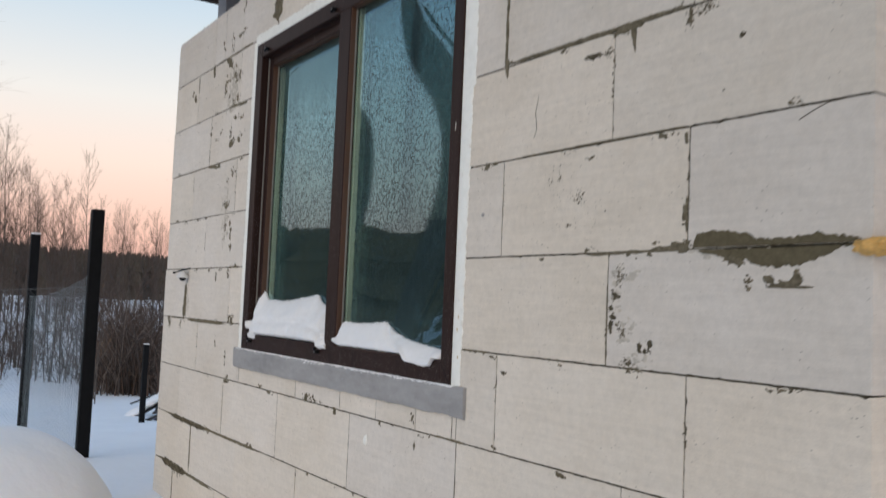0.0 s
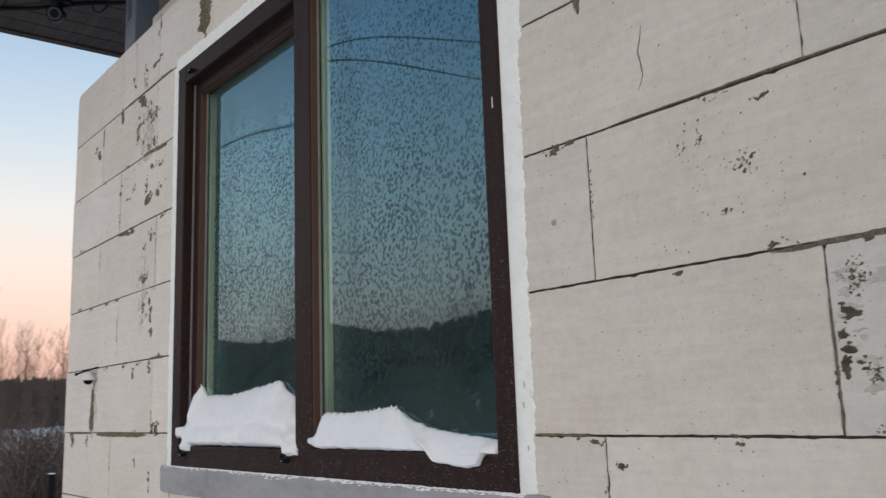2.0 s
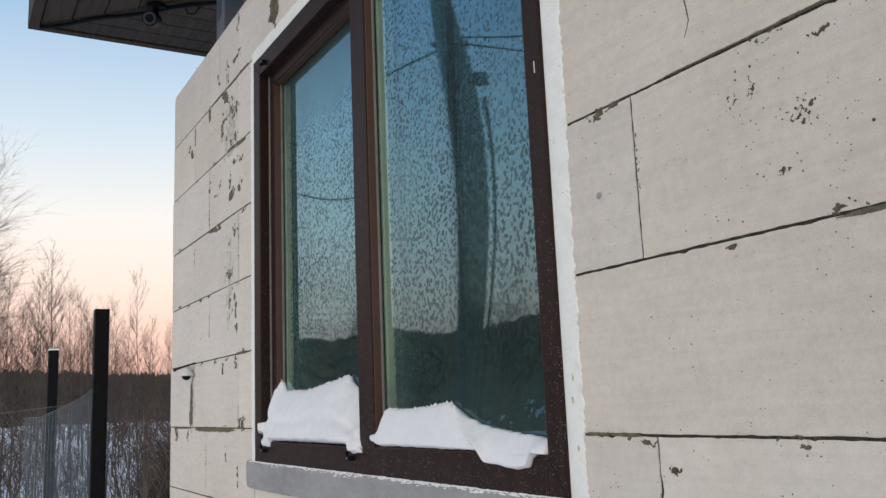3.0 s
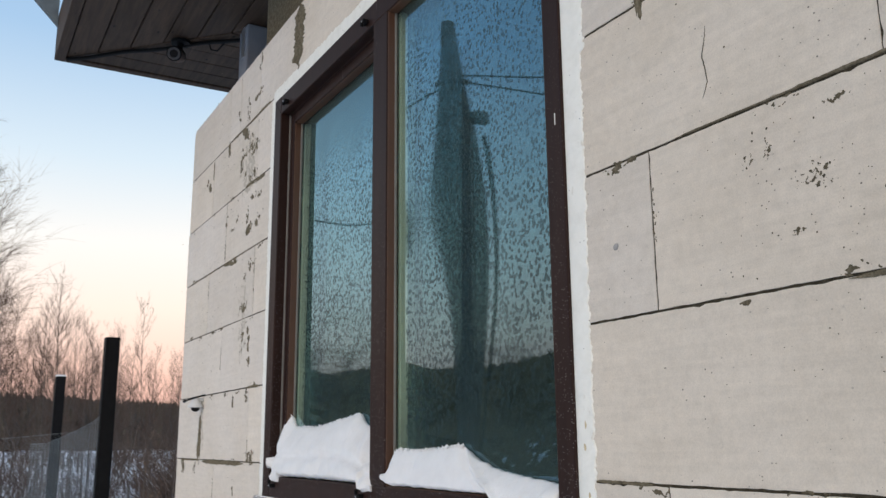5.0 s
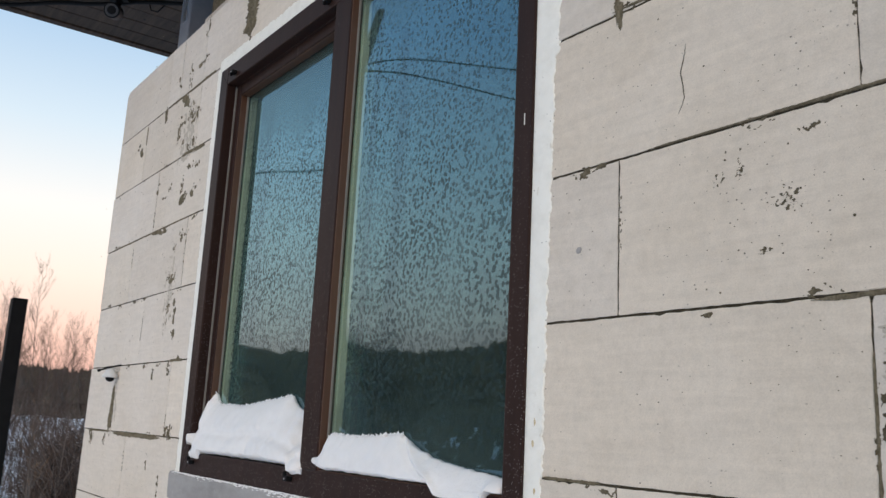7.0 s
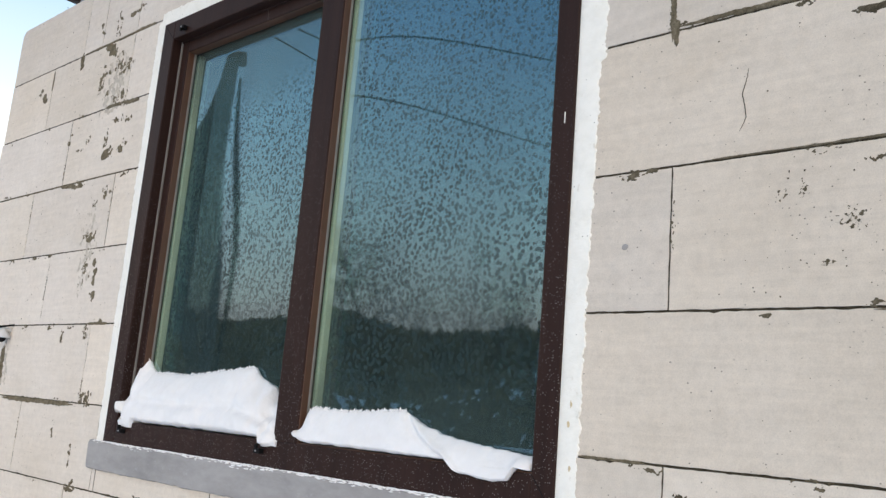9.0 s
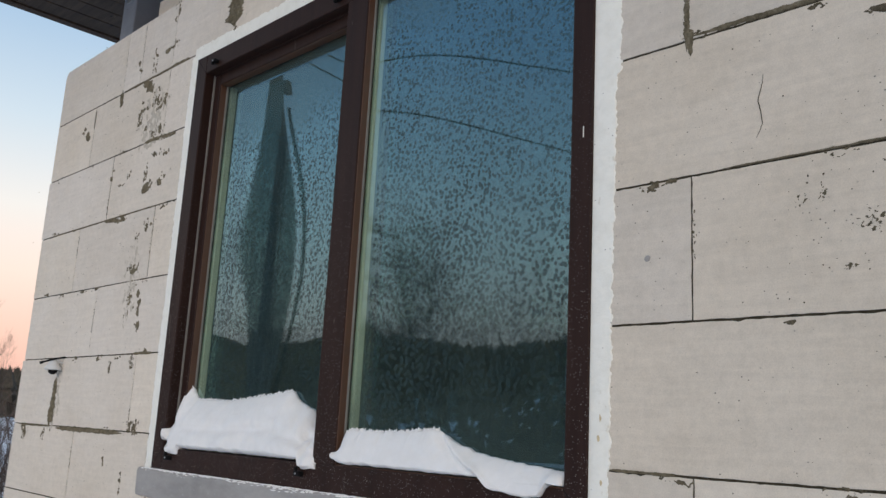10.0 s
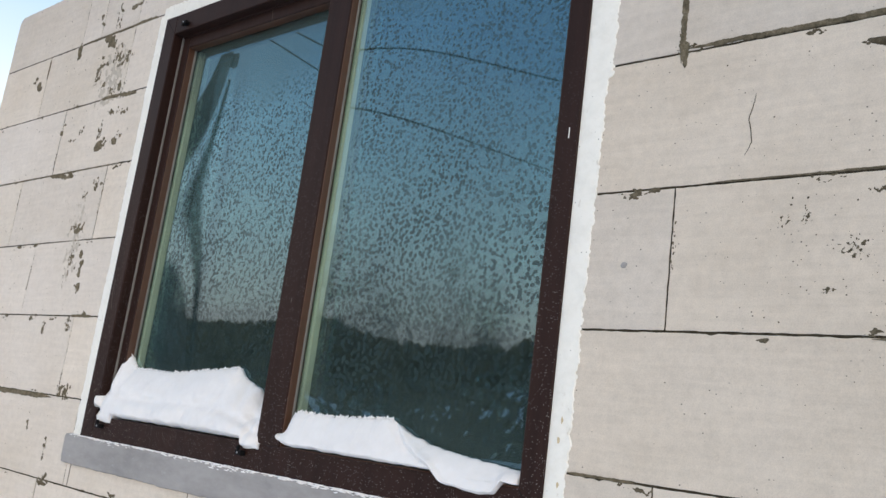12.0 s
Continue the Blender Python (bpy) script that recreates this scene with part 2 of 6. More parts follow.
def mat_glass(frosted):
    """Coated pane: clear in part, mirror by Fresnel, with rime specks and painted haze on the outer one."""
    m = Mat("frosted_pane" if frosted else "inner_pane", 0.05)
    n, l = m.n, m.l
    n.remove(m.bsdf)
    clear = n.new("ShaderNodeBsdfTransparent")
    clear.inputs["Color"].default_value = (0.84, 0.95, 0.90, 1)
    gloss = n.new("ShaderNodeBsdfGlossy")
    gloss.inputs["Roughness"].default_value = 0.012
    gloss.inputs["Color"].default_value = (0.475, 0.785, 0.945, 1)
    fres = n.new("ShaderNodeFresnel")
    fres.inputs["IOR"].default_value = 1.5
    s = n.new("ShaderNodeMixShader")
    gain = m.math("MINIMUM", m.math("ADD", 0.10, m.math("MULTIPLY", fres.outputs[0], 2.15)), 0.52)
    l.new(gain, s.inputs[0])
    l.new(clear.outputs[0], s.inputs[1])
    l.new(gloss.outputs[0], s.inputs[2])
    last = s.outputs[0]
    if frosted:
        sep = n.new("ShaderNodeSeparateXYZ")
        l.new(m.pos(), sep.inputs[0])
        # rounded specks near the top, growing together into rime lower down
        cell = m.voronoi(100, (1, 1.0, 0.92))
        wob = m.math("MULTIPLY", m.math("SUBTRACT", m.noise(115, 4, 0.62), 0.5), 0.95)
        grown = m.math("MULTIPLY", m.math("MAXIMUM", m.math("SUBTRACT", 2.45, sep.outputs["Z"]), 0.0), 0.10)
        speck = m.ramp(m.math("SUBTRACT", m.math("ADD", cell, wob), grown), (0.365, 1.0), (0.42, 0.0))
        fixed = m.math("LESS_THAN", sep.outputs["Y"], 2.76)
        edge = m.math("ADD", sep.outputs["Z"], m.math("MULTIPLY", m.noise(5, 3), 0.22))
        top = m.math("ADD", 2.60, m.math("MULTIPLY", fixed, 0.16))
        where = m.ramp(m.math("MULTIPLY", m.math("SUBTRACT", top, edge), 3.4), (0.0, 0.0), (0.6, 1.0))
        low = m.ramp(m.math("MULTIPLY", m.math("SUBTRACT", edge, 1.60), 4.0), (0.0, 0.30), (0.5, 1.0))
        haze = m.ramp(m.noise(6, 4, 0.6, (1, 1, 0.6)), (0.35, 0.5), (0.65, 1.0))
        fac = m.math("MULTIPLY", m.math("MULTIPLY", speck, where), m.math("MULTIPLY", low, haze))
        # the rim over the spacer stays free of rime
        sash_rim = m.math("LESS_THAN", sep.outputs["Y"], 3.468)
        fixed_rim = m.math("MAXIMUM", m.math("LESS_THAN", sep.outputs["Y"], 2.684), m.math("GREATER_THAN", sep.outputs["Y"], 2.76))
        fac = m.math("MULTIPLY", fac, m.math("MULTIPLY", sash_rim, fixed_rim))
        # a dim teal haze painted over the whole pane, weaker where rime lies
        painted_haze = n.new("ShaderNodeBsdfDiffuse")
        painted_haze.inputs["Color"].default_value = (0.085, 0.132, 0.126, 1)
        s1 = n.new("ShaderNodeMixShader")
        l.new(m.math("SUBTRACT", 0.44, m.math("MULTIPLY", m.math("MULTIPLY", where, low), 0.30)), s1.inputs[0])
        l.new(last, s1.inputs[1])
        l.new(painted_haze.outputs[0], s1.inputs[2])
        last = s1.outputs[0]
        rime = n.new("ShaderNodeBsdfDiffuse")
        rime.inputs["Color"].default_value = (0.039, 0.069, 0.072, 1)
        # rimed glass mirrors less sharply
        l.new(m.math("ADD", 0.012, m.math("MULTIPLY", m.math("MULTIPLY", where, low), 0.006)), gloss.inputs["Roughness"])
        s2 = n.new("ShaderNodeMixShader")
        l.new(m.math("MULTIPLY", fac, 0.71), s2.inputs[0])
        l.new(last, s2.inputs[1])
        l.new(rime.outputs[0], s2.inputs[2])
        last = s2.outputs[0]
    l.new(last, m.out.inputs["Surface"])
    return m.m


def mat_clear():
    m = Mat("clear_back", 0.05)
    m.n.remove(m.bsdf)
    t = m.n.new("ShaderNodeBsdfTransparent")
    t.inputs["Color"].default_value = (0.97, 0.99, 0.98, 1)
    m.l.new(t.outputs[0], m.out.inputs["Surface"])
    return m.m


M_BLOCK, M_MORTAR, M_PLASTER, M_CEMENT = mat_block(), mat_mortar("mortar", 0.82), mat_plaster(), mat_cement()
M_OLIVE = mat_plain("olive_adhesive", (0.126, 0.104, 0.064), 0.95, 0, 0.22, 70, 0.5)
M_OLIVE.node_tree.nodes["Principled BSDF"].inputs["Specular IOR Level"].default_value = 0.08
M_SMEAR = mat_mortar("dried_adhesive", 0.70)
# mortar colour cut to near black: the shade of the joints is painted in
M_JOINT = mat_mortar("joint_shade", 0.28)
M_SCUFF = mat_plain("pale_scuff", (0.52, 0.47, 0.395), 0.95, 0, 0.2, 60, 0.5)
M_BLOT = mat_mortar("dark_blot", 0.52)
M_DAMP = mat_mortar("damp_mortar", 0.5)
M_FRAME = mat_frame()
M_SASHSIDE = mat_plain("brown_foil_edge", (0.095, 0.043, 0.024), 0.45, 0, 0.15, 9, 0.1)
M_GASKET = mat_plain("grey_gasket", (0.20, 0.19, 0.17), 0.6)
M_SPACER = mat_plain("spacer_bar", (0.74, 0.80, 0.62), 0.5, 0.0, 0.1)
M_SNOW, M_FLUFF, M_SOFFIT = mat_snow(), mat_snow_fluff(), mat_soffit()
M_CLEAR = mat_clear()
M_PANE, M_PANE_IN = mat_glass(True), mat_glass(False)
M_BLACK = mat_plain("black_paint", (0.006, 0.006, 0.0065), 0.65, 0, 0.3, 20, 0.1)
M_BLACKPL = mat_plain("black_plastic", (0.006, 0.006, 0.0065), 0.6)
M_WHITEPL = mat_plain("white_plastic", (0.72, 0.72, 0.70), 0.4, 0, 0.05)
M_ZINC = mat_plain("galvanised_steel", (0.42, 0.44, 0.46), 0.4, 0.8, 0.15, 25, 0.1)
M_OLDMESH = mat_plain("dull_wire", (0.20, 0.21, 0.215), 0.7, 0, 0.15, 25, 0.1)
M_MESH = mat_plain("rimed_wire", (0.28, 0.34, 0.37), 0.6, 0, 0.1, 25, 0.1)
M_SHEET = mat_plain("painted_sheet", (0.34, 0.40, 0.42), 0.45, 0.3, 0.1, 14, 0.1)
M_DRIP = mat_plain("weathered_sheet", (0.10, 0.125, 0.135), 0.6, 0.0, 0.25, 14, 0.2)
M_POSTW = mat_plain("pale_beam", (0.24, 0.265, 0.30), 0.6, 0, 0.12, 9)
M_FOAM = mat_plain("orange_foam", (0.70, 0.40, 0.12), 0.5, 0, 0.3, 60, 0.6)
# bare room surfaces: the indoor gloom is put into a near-black colour
M_ROOM = mat_plain("room_gloom", (0.05, 0.06, 0.055), 0.9, 0, 0.15, 3)
M_LENS = mat_plain("lens_ring", (0.035, 0.035, 0.037), 0.4, 0.0)
M_TRUNK = mat_bark("grey_bark", (0.056, 0.043, 0.035), (0.13, 0.104, 0.086))
M_TANBARK = mat_bark("tan_bark", (0.15, 0.085, 0.045), (0.30, 0.19, 0.11))
M_TWIG = mat_bark("brown_twig", (0.060, 0.036, 0.027), (0.115, 0.074, 0.055))
M_BRUSH = mat_brush()
M_WOODS = mat_bark("dark_woods", (0.036, 0.031, 0.021), (0.090, 0.076, 0.055))
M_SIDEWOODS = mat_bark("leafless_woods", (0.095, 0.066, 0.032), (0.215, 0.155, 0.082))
M_EVERGREEN = mat_bark("evergreen_leaf", (0.075, 0.080, 0.022), (0.17, 0.17, 0.055))
M_POLE = mat_bark("pole_concrete", (0.060, 0.056, 0.048), (0.105, 0.098, 0.085))
M_OLDWOOD = mat_bark("grey_boards", (0.020, 0.019, 0.019), (0.075, 0.072, 0.072))

for dull in (M_BLACK, M_BLACKPL):
    dull.node_tree.nodes["Principled BSDF"].inputs["Specular IOR Level"].default_value = 0.15


# ---- mesh helpers ----
def part(name, bm, material, parent=None, label="", smooth=False):
    """Link a bmesh as one object under a parent."""
    me = bpy.data.meshes.new(name)
    bm.to_mesh(me)
    bm.free()
    me.materials.append(material)
    if smooth:
        me.polygons.foreach_set("use_smooth", [True] * len(me.polygons))
    ob = new(name, me)
    ob.parent = parent
    if label:
        ob["label"] = label
    return ob


def box(bm, lo, hi, bevel=0.0, seg=1):
    m = Matrix.Translation([(a + b) / 2 for a, b in zip(lo, hi)]) @ Matrix.Diagonal([abs(b - a) for a, b in zip(lo, hi)] + [1])
    vs = bmesh.ops.create_cube(bm, size=1.0, matrix=m)["verts"]
    if bevel:
        es = list({e for v in vs for e in v.link_edges})
        bmesh.ops.bevel(bm, geom=es, offset=bevel, segments=seg, affect="EDGES", profile=0.5)
    return bm


def boxed(lo, hi, bevel=0.0, seg=1):
    return box(bmesh.new(), lo, hi, bevel, seg)


def tube(bm, pts, radii, sides=6, cap=True):
    """A tapered tube along points."""
    pts = [Vector(p) for p in pts]
    if isinstance(radii, (int, float)):
        radii = [radii] * len(pts)
    rings = []
    up = Vector((0.31, 0.22, 0.92))
    for i, p in enumerate(pts):
        d = (pts[min(i + 1, len(pts) - 1)] - pts[max(i - 1, 0)]).normalized()
        a = d.cross(up)
        if a.length < 0.05:
            a = d.cross(Vector((1, 0, 0)))
        a.normalize()
        b = d.cross(a)
        rings.append([bm.verts.new(p + radii[i] * (math.cos(k * math.tau / sides) * a + math.sin(k * math.tau / sides) * b)) for k in range(sides)])
    for r0, r1 in zip(rings, rings[1:]):
        for k in range(sides):
            bm.faces.new((r0[k], r0[(k + 1) % sides], r1[(k + 1) % sides], r1[k]))
    if cap:
        bm.faces.new(rings[0][::-1])
        bm.faces.new(rings[-1])
    return bm


def empty(name, at=(0, 0, 0)):
    ob = new(name)
    ob.location = at
    ob.empty_display_size = 0.1
    bpy.context.view_layer.update()
    return ob


def thing(name, at, label, category, group="", kind=""):
    return tagged(empty(name, at), label, category, group, kind)


# ---- sizes of the place ----
W = 1.367            # outer face of the block wall
COURSE, Z0 = 0.2505, 1.459
END_Y, CORNER_Y = 0.814, 4.835
WIN_Y0, WIN_Y1, WIN_Z0, WIN_Z1 = 2.022, 3.628, 1.357, 2.682
FACE = 1.360         # outer face of the window frame
GLASS, GLASS_SASH = 1.388, 1.425   # outer faces of the fixed pane and of the sash pane
SOFFIT_Z, EAVE_X, EAVE_Y = 3.46, 0.798, 5.443


def level(k):
    return Z0 + COURSE * k


def ground_z(x, y):
    """Snow level: a drift by the house, a fall to the hollow beyond the fence, a rise to the woods."""
    n = 0.05 * noise.noise((x * 0.5, y * 0.5, 3.1)) + 0.035 * noise.noise((x * 1.7, y * 1.7, 8.0)) + 0.014 * noise.noise((x * 4.1, y * 4.1, 2.0))
    yy = [-400, -20, -2, 2, 4.6, 6.4, 9, 13.6, 20, 32, 50, 75, 120, 200, 420]
    zz = [0.5, 0.1, 0.0, 0.12, 0.50, 0.47, 0.17, -0.40, -0.60, -0.85, -0.15, 0.85, 1.3, 3.0, 6.0]
    z = float(np.interp(y, yy, zz))
    side = float(np.interp(x, [-160, -60, -25, -12, -3, 0], [14.0, 8.0, 2.2, 0.0, 0.02, z]))
    f = float(np.clip((-x) / 8.0, 0, 1)) * float(np.clip((75 - y) / 40.0, 0, 1))
    return z * (1 - f) + side * f + n * (1.0 if abs(x) + abs(y) < 60 else 6.0)


# ---- ground ----
def build_ground():
    def steps(span):
        out, v, d = [0.0], 0.0, 0.16
        while v < span:
            v += d
            d *= 1.05
            out.append(v)
        return out
    xs = sorted({-v for v in steps(430)} | set(steps(430)))
    ys = [v + 5 for v in xs]
    bm = bmesh.new()
    rows = [[bm.verts.new((x, y, ground_z(x, y))) for y in ys] for x in xs]
    for r0, r1 in zip(rows, rows[1:]):
        for k in range(len(ys) - 1):
            bm.faces.new((r0[k], r1[k], r1[k + 1], r0[k + 1]))
    return tagged(part("ground", bm, M_SNOW, smooth=True), "snow-covered sloping ground with soft hollows", "ground", kind="structure")


build_ground()


def build_mound():
    bm = bmesh.new()
    bmesh.ops.create_icosphere(bm, subdivisions=5, radius=1.0)
    for v in bm.verts:
        n = 0.06 * noise.noise(v.co * 1.6) + 0.02 * noise.noise(v.co * 4)
        v.co = Vector((v.co.x * 0.80, v.co.y * 0.62, v.co.z * 0.62)) * (1 + n)
    bmesh.ops.translate(bm, vec=(0.36, 4.55, 0.335), verts=bm.verts)
    return tagged(part("snow_mound", bm, M_SNOW, smooth=True), "rounded smooth mound of fresh snow beside the house", "snow mound")


build_mound()

# ---- the block wall ----
JOINTS = {  # course: the upright joints along the wall
    6: [], 5: [4.215, 4.075, 3.83, 3.42, 2.83, 2.21, 1.58, 0.96],
    4: [4.446, 3.835, 3.22, 2.60, 1.97, 1.35],
    3: [4.215, 1.825, 1.20], 2: [4.441, 3.825, 1.424], 1: [4.208, 1.819, 1.203], 0: [4.462, 3.83, 1.425],
    -1: [4.246, 3.681, 3.06, 2.693, 2.441, 2.202, 2.013, 1.819, 1.199],
    -2: [4.49, 3.842, 3.224, 2.616, 1.989, 1.367],
    -3: [4.262, 3.648, 3.02, 2.395, 1.77, 1.145], -4: [4.51, 3.88, 3.255, 2.63, 2.005, 1.38],
    -5: [4.262, 3.648, 3.02, 2.395, 1.77, 1.145], -6: [4.51, 3.88, 3.255, 2.63, 2.005, 1.38],
}
OPEN_Y0, OPEN_Y1, OPEN_Z0, OPEN_Z1 = WIN_Y0 - 0.03, WIN_Y1 + 0.03, 1.315, WIN_Z1 + 0.025


def wall_core():
    """The mortar behind the block faces, joint shade put into its colour, with the opening for the window."""
    bm = bmesh.new()
    x0, x1 = W + 0.0016, W + 0.30
    for y0, y1, z0, z1 in ((END_Y + 0.01, OPEN_Y0, -0.3, 2.955), (OPEN_Y1, CORNER_Y - 0.06, -0.3, 2.955), (CORNER_Y - 0.06, CORNER_Y - 0.012, -0.3, 2.90),
                           (OPEN_Y0, OPEN_Y1, -0.3, OPEN_Z0), (OPEN_Y0, OPEN_Y1, OPEN_Z1, 2.955)):
        box(bm, (x0, y0, z0), (x1, y1, z1))
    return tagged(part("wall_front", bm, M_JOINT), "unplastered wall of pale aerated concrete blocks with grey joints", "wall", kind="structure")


WALL = wall_core()
block_meshes = {}


def block_mesh(ly, lz, kind):
    """A block with worn, chamfered front edges; the face lies at x = 0 and looks along -x."""
    key = (round(ly, 3), round(lz, 3), kind)
    if key in block_meshes:
        return block_meshes[key]
    rnd = random.Random(int(ly * 1000) * 7 + int(lz * 1000) * 3 + kind * 131)
    bm = bmesh.new()
    ny, nz = max(2, int(ly / 0.012)), max(2, int(lz / 0.012))
    outline = [(-0.5 + i / ny, -0.5) for i in range(ny)] + [(0.5, -0.5 + i / nz) for i in range(nz)]
    outline += [(0.5 - i / ny, 0.5) for i in range(ny)] + [(-0.5, 0.5 - i / nz) for i in range(nz)]
    front, edge, back = [], [], []
    for u, v in outline:
        wear = 0.0003 + 0.0016 * rnd.random() ** 2 + (0.004 * rnd.random() if rnd.random() < 0.05 else 0)
        cy, cz = u * ly, v * lz
        if kind == 9:
            r = 0.035
            ay, az = cy - (ly / 2 - r), cz - (lz / 2 - r)
            if ay > 0 and az > 0:
                q = r / math.hypot(ay, az)
                cy, cz = ly / 2 - r + ay * q, lz / 2 - r + az * q
        sy = -1 if u > 0.499 else 1 if u < -0.499 else 0
        sz = -1 if v > 0.499 else 1 if v < -0.499 else 0
        j = 0.0011 * rnd.random() ** 2
        front.append(bm.verts.new((0, cy + sy * (wear + j), cz + sz * (wear + j))))
        edge.append(bm.verts.new((wear, cy + sy * j, cz + sz * j)))
        back.append(bm.verts.new((0.05, cy, cz)))
    n = len(outline)
    bm.faces.new(front)
    for a, b in ((front, edge), (edge, back)):
        for i in range(n):
            bm.faces.new((a[i], b[i], b[(i + 1) % n], a[(i + 1) % n]))
    bmesh.ops.recalc_face_normals(bm, faces=bm.faces)
    me = bpy.data.meshes.new("block")
    bm.to_mesh(me)
    bm.free()
    me.materials.append(M_BLOCK)
    block_meshes[key] = me
    return me


WARM, PLAIN, LILAC = (0.79, 0.723, 0.630), (0.78, 0.72, 0.635), (0.765, 0.716, 0.652)
TINTS = {(0, 1.6): WARM, (0, 1.1): LILAC, (1, 1.5): WARM, (1, 1.0): LILAC, (-1, 1.5): PLAIN, (-1, 1.0): WARM, (2, 1.6): WARM, (2, 1.1): PLAIN}


def block_tint(k, y, rnd):
    """The blocks come from different batches: some cream, some faintly lilac."""
    for (row, at), tint in TINTS.items():
        if row == k and abs(y - at) < 0.26:
            return tint
    f = rnd.random() ** 1.5
    return tuple(a + (b - a) * f for a, b in zip(rnd.choice((WARM, PLAIN, PLAIN)), LILAC))


def lay_blocks():
    rnd = random.Random(5)
    for k in sorted(JOINTS):
        if k == 6:
            continue
        z0, z1 = level(k) + 0.0016, level(k + 1) - 0.0016
        end = CORNER_Y + rnd.uniform(-0.006, 0.008)
        cuts = sorted([END_Y] + JOINTS[k] + [end])
        for y0, y1 in zip(cuts, cuts[1:]):
            spans = [(y0, y1, z0, z1)]
            if z1 > OPEN_Z0 and z0 < OPEN_Z1 and y1 > OPEN_Y0 and y0 < OPEN_Y1:
                spans = []
                if y0 < OPEN_Y0:
                    spans.append((y0, OPEN_Y0, z0, z1))
                if y1 > OPEN_Y1:
                    spans.append((OPEN_Y1, y1, z0, z1))
                a, b = max(y0, OPEN_Y0), min(y1, OPEN_Y1)
                if z0 < OPEN_Z0 - 0.03:
                    spans.append((a, b, z0, OPEN_Z0))
                if z1 > OPEN_Z1 + 0.03:
                    spans.append((a, b, OPEN_Z1, z1))
            for a, b, c, d in spans:
                ob = new("block", block_mesh(b - a - rnd.choice((0.0014, 0.002, 0.0026)), d - c, 9 if k == 5 and b == end else rnd.randrange(3)))
                ob.parent = WALL
                ob.color = (*block_tint(k, (a + b) / 2, rnd), 1)
                ob.location = (W + rnd.uniform(-0.0008, 0.0012), (a + b) / 2, (c + d) / 2)


lay_blocks()


# ---- mortar, smears and marks on the wall ----
def bead(name, y0, z0, y1, z1, half, proud=0.0035, seed=0, material=None, rough=0.5, half_end=None, parent=None):
    """A ragged, crumbly bead of mortar from one place of the wall to another."""
    material = material or M_MORTAR
    a, b = Vector((0, y0, z0)), Vector((0, y1, z1))
    d = (b - a)
    half_end = half if half_end is None else half_end
    n = max(8, int(d.length / 0.0028))
    side = Vector((0, -d.z, d.y)).normalized()
    bm = bmesh.new()
    rows = []

    def ragged(s, k):
        return 0.8 * noise.noise((s * 30, seed * 1.7, k)) + 0.7 * noise.noise((s * 110, seed * 1.7, k + 3)) + 0.6 * noise.noise((s * 300, seed, k))

    across = (-1.0, -0.8, -0.5, -0.15, 0.15, 0.5, 0.8, 1.0)
    for i in range(n + 1):
        f = i / n
        s = f * d.length
        env = min(1.0, 8 * f, 8 * (1 - f)) * (half + (half_end - half) * f)
        up, dn = max(0.0003, env * (1 + rough * ragged(s, 0.3))), max(0.0003, env * (1 + rough * ragged(s, 9.3)))
        c = a + d * f
        row = []
        for u in across:
            o = u * (up if u > 0 else dn)
            h = proud * (1 - abs(u) ** 3) * (0.75 + 0.9 * noise.noise((s * 130, o * 130, seed + 0.5))) if abs(u) < 0.99 else -0.003
            row.append(bm.verts.new(c + side * o + Vector((W - h, 0, 0))))
        rows.append(row)
    for r0, r1 in zip(rows, rows[1:]):
        for k in range(len(across) - 1):
            bm.faces.new((r0[k], r0[k + 1], r1[k + 1], r1[k]))
    bmesh.ops.recalc_face_normals(bm, faces=bm.faces)
    return part(name, bm, material, parent or WALL)


def crust(name, y, z, ry, rz, grainsize, cover, seed, material=None, thick=0.0016, flat=1.0):
    """A smudge of dried mortar: a bumpy skin that breaks up into islands towards its rim."""
    step = max(0.0011, grainsize * 0.22)
    ny, nz = max(6, int(4.4 * ry / step)), max(6, int(4.4 * rz / step))
    ny, nz = min(ny, 110), min(nz, 110)
    fy, fz = 0.42 / grainsize / flat, 0.42 / grainsize
    bm = bmesh.new()
    grid, mask = [], []
    for i in range(ny + 1):
        row, mrow = [], []
        for j in range(nz + 1):
            u, v = 2.2 * (2 * i / ny - 1), 2.2 * (2 * j / nz - 1)
            py, pz = y + u * ry, z + v * rz
            n = noise.noise((py * fy, pz * fz, seed)) + 0.55 * noise.noise((py * fy * 2.3, pz * fz * 2.3, seed + 7)) + 0.3 * noise.noise((py * fy * 5, pz * fz * 5, seed + 3))
            r2 = u * u + v * v
            m = n + cover * math.exp(-0.55 * r2) - 0.42 - 0.12 * max(0.0, r2 - 3.2)
            h = max(-0.003, min(thick, m * 0.008)) + (0.0004 * noise.noise((py * 700, pz * 700, seed)) if m > 0 else 0)
            row.append(bm.verts.new((W - h, py, pz)))
            mrow.append(m)
        grid.append(row)
        mask.append(mrow)
    for i in range(ny):
        for j in range(nz):
            if max(mask[i][j], mask[i + 1][j], mask[i][j + 1], mask[i + 1][j + 1]) > -0.30:
                bm.faces.new((grid[i][j], grid[i][j + 1], grid[i + 1][j + 1], grid[i + 1][j]))
    bmesh.ops.delete(bm, geom=[v for v in bm.verts if not v.link_faces], context="VERTS")
    if not bm.faces:
        bm.free()
        return None
    return part(name, bm, material or M_SMEAR, WALL)


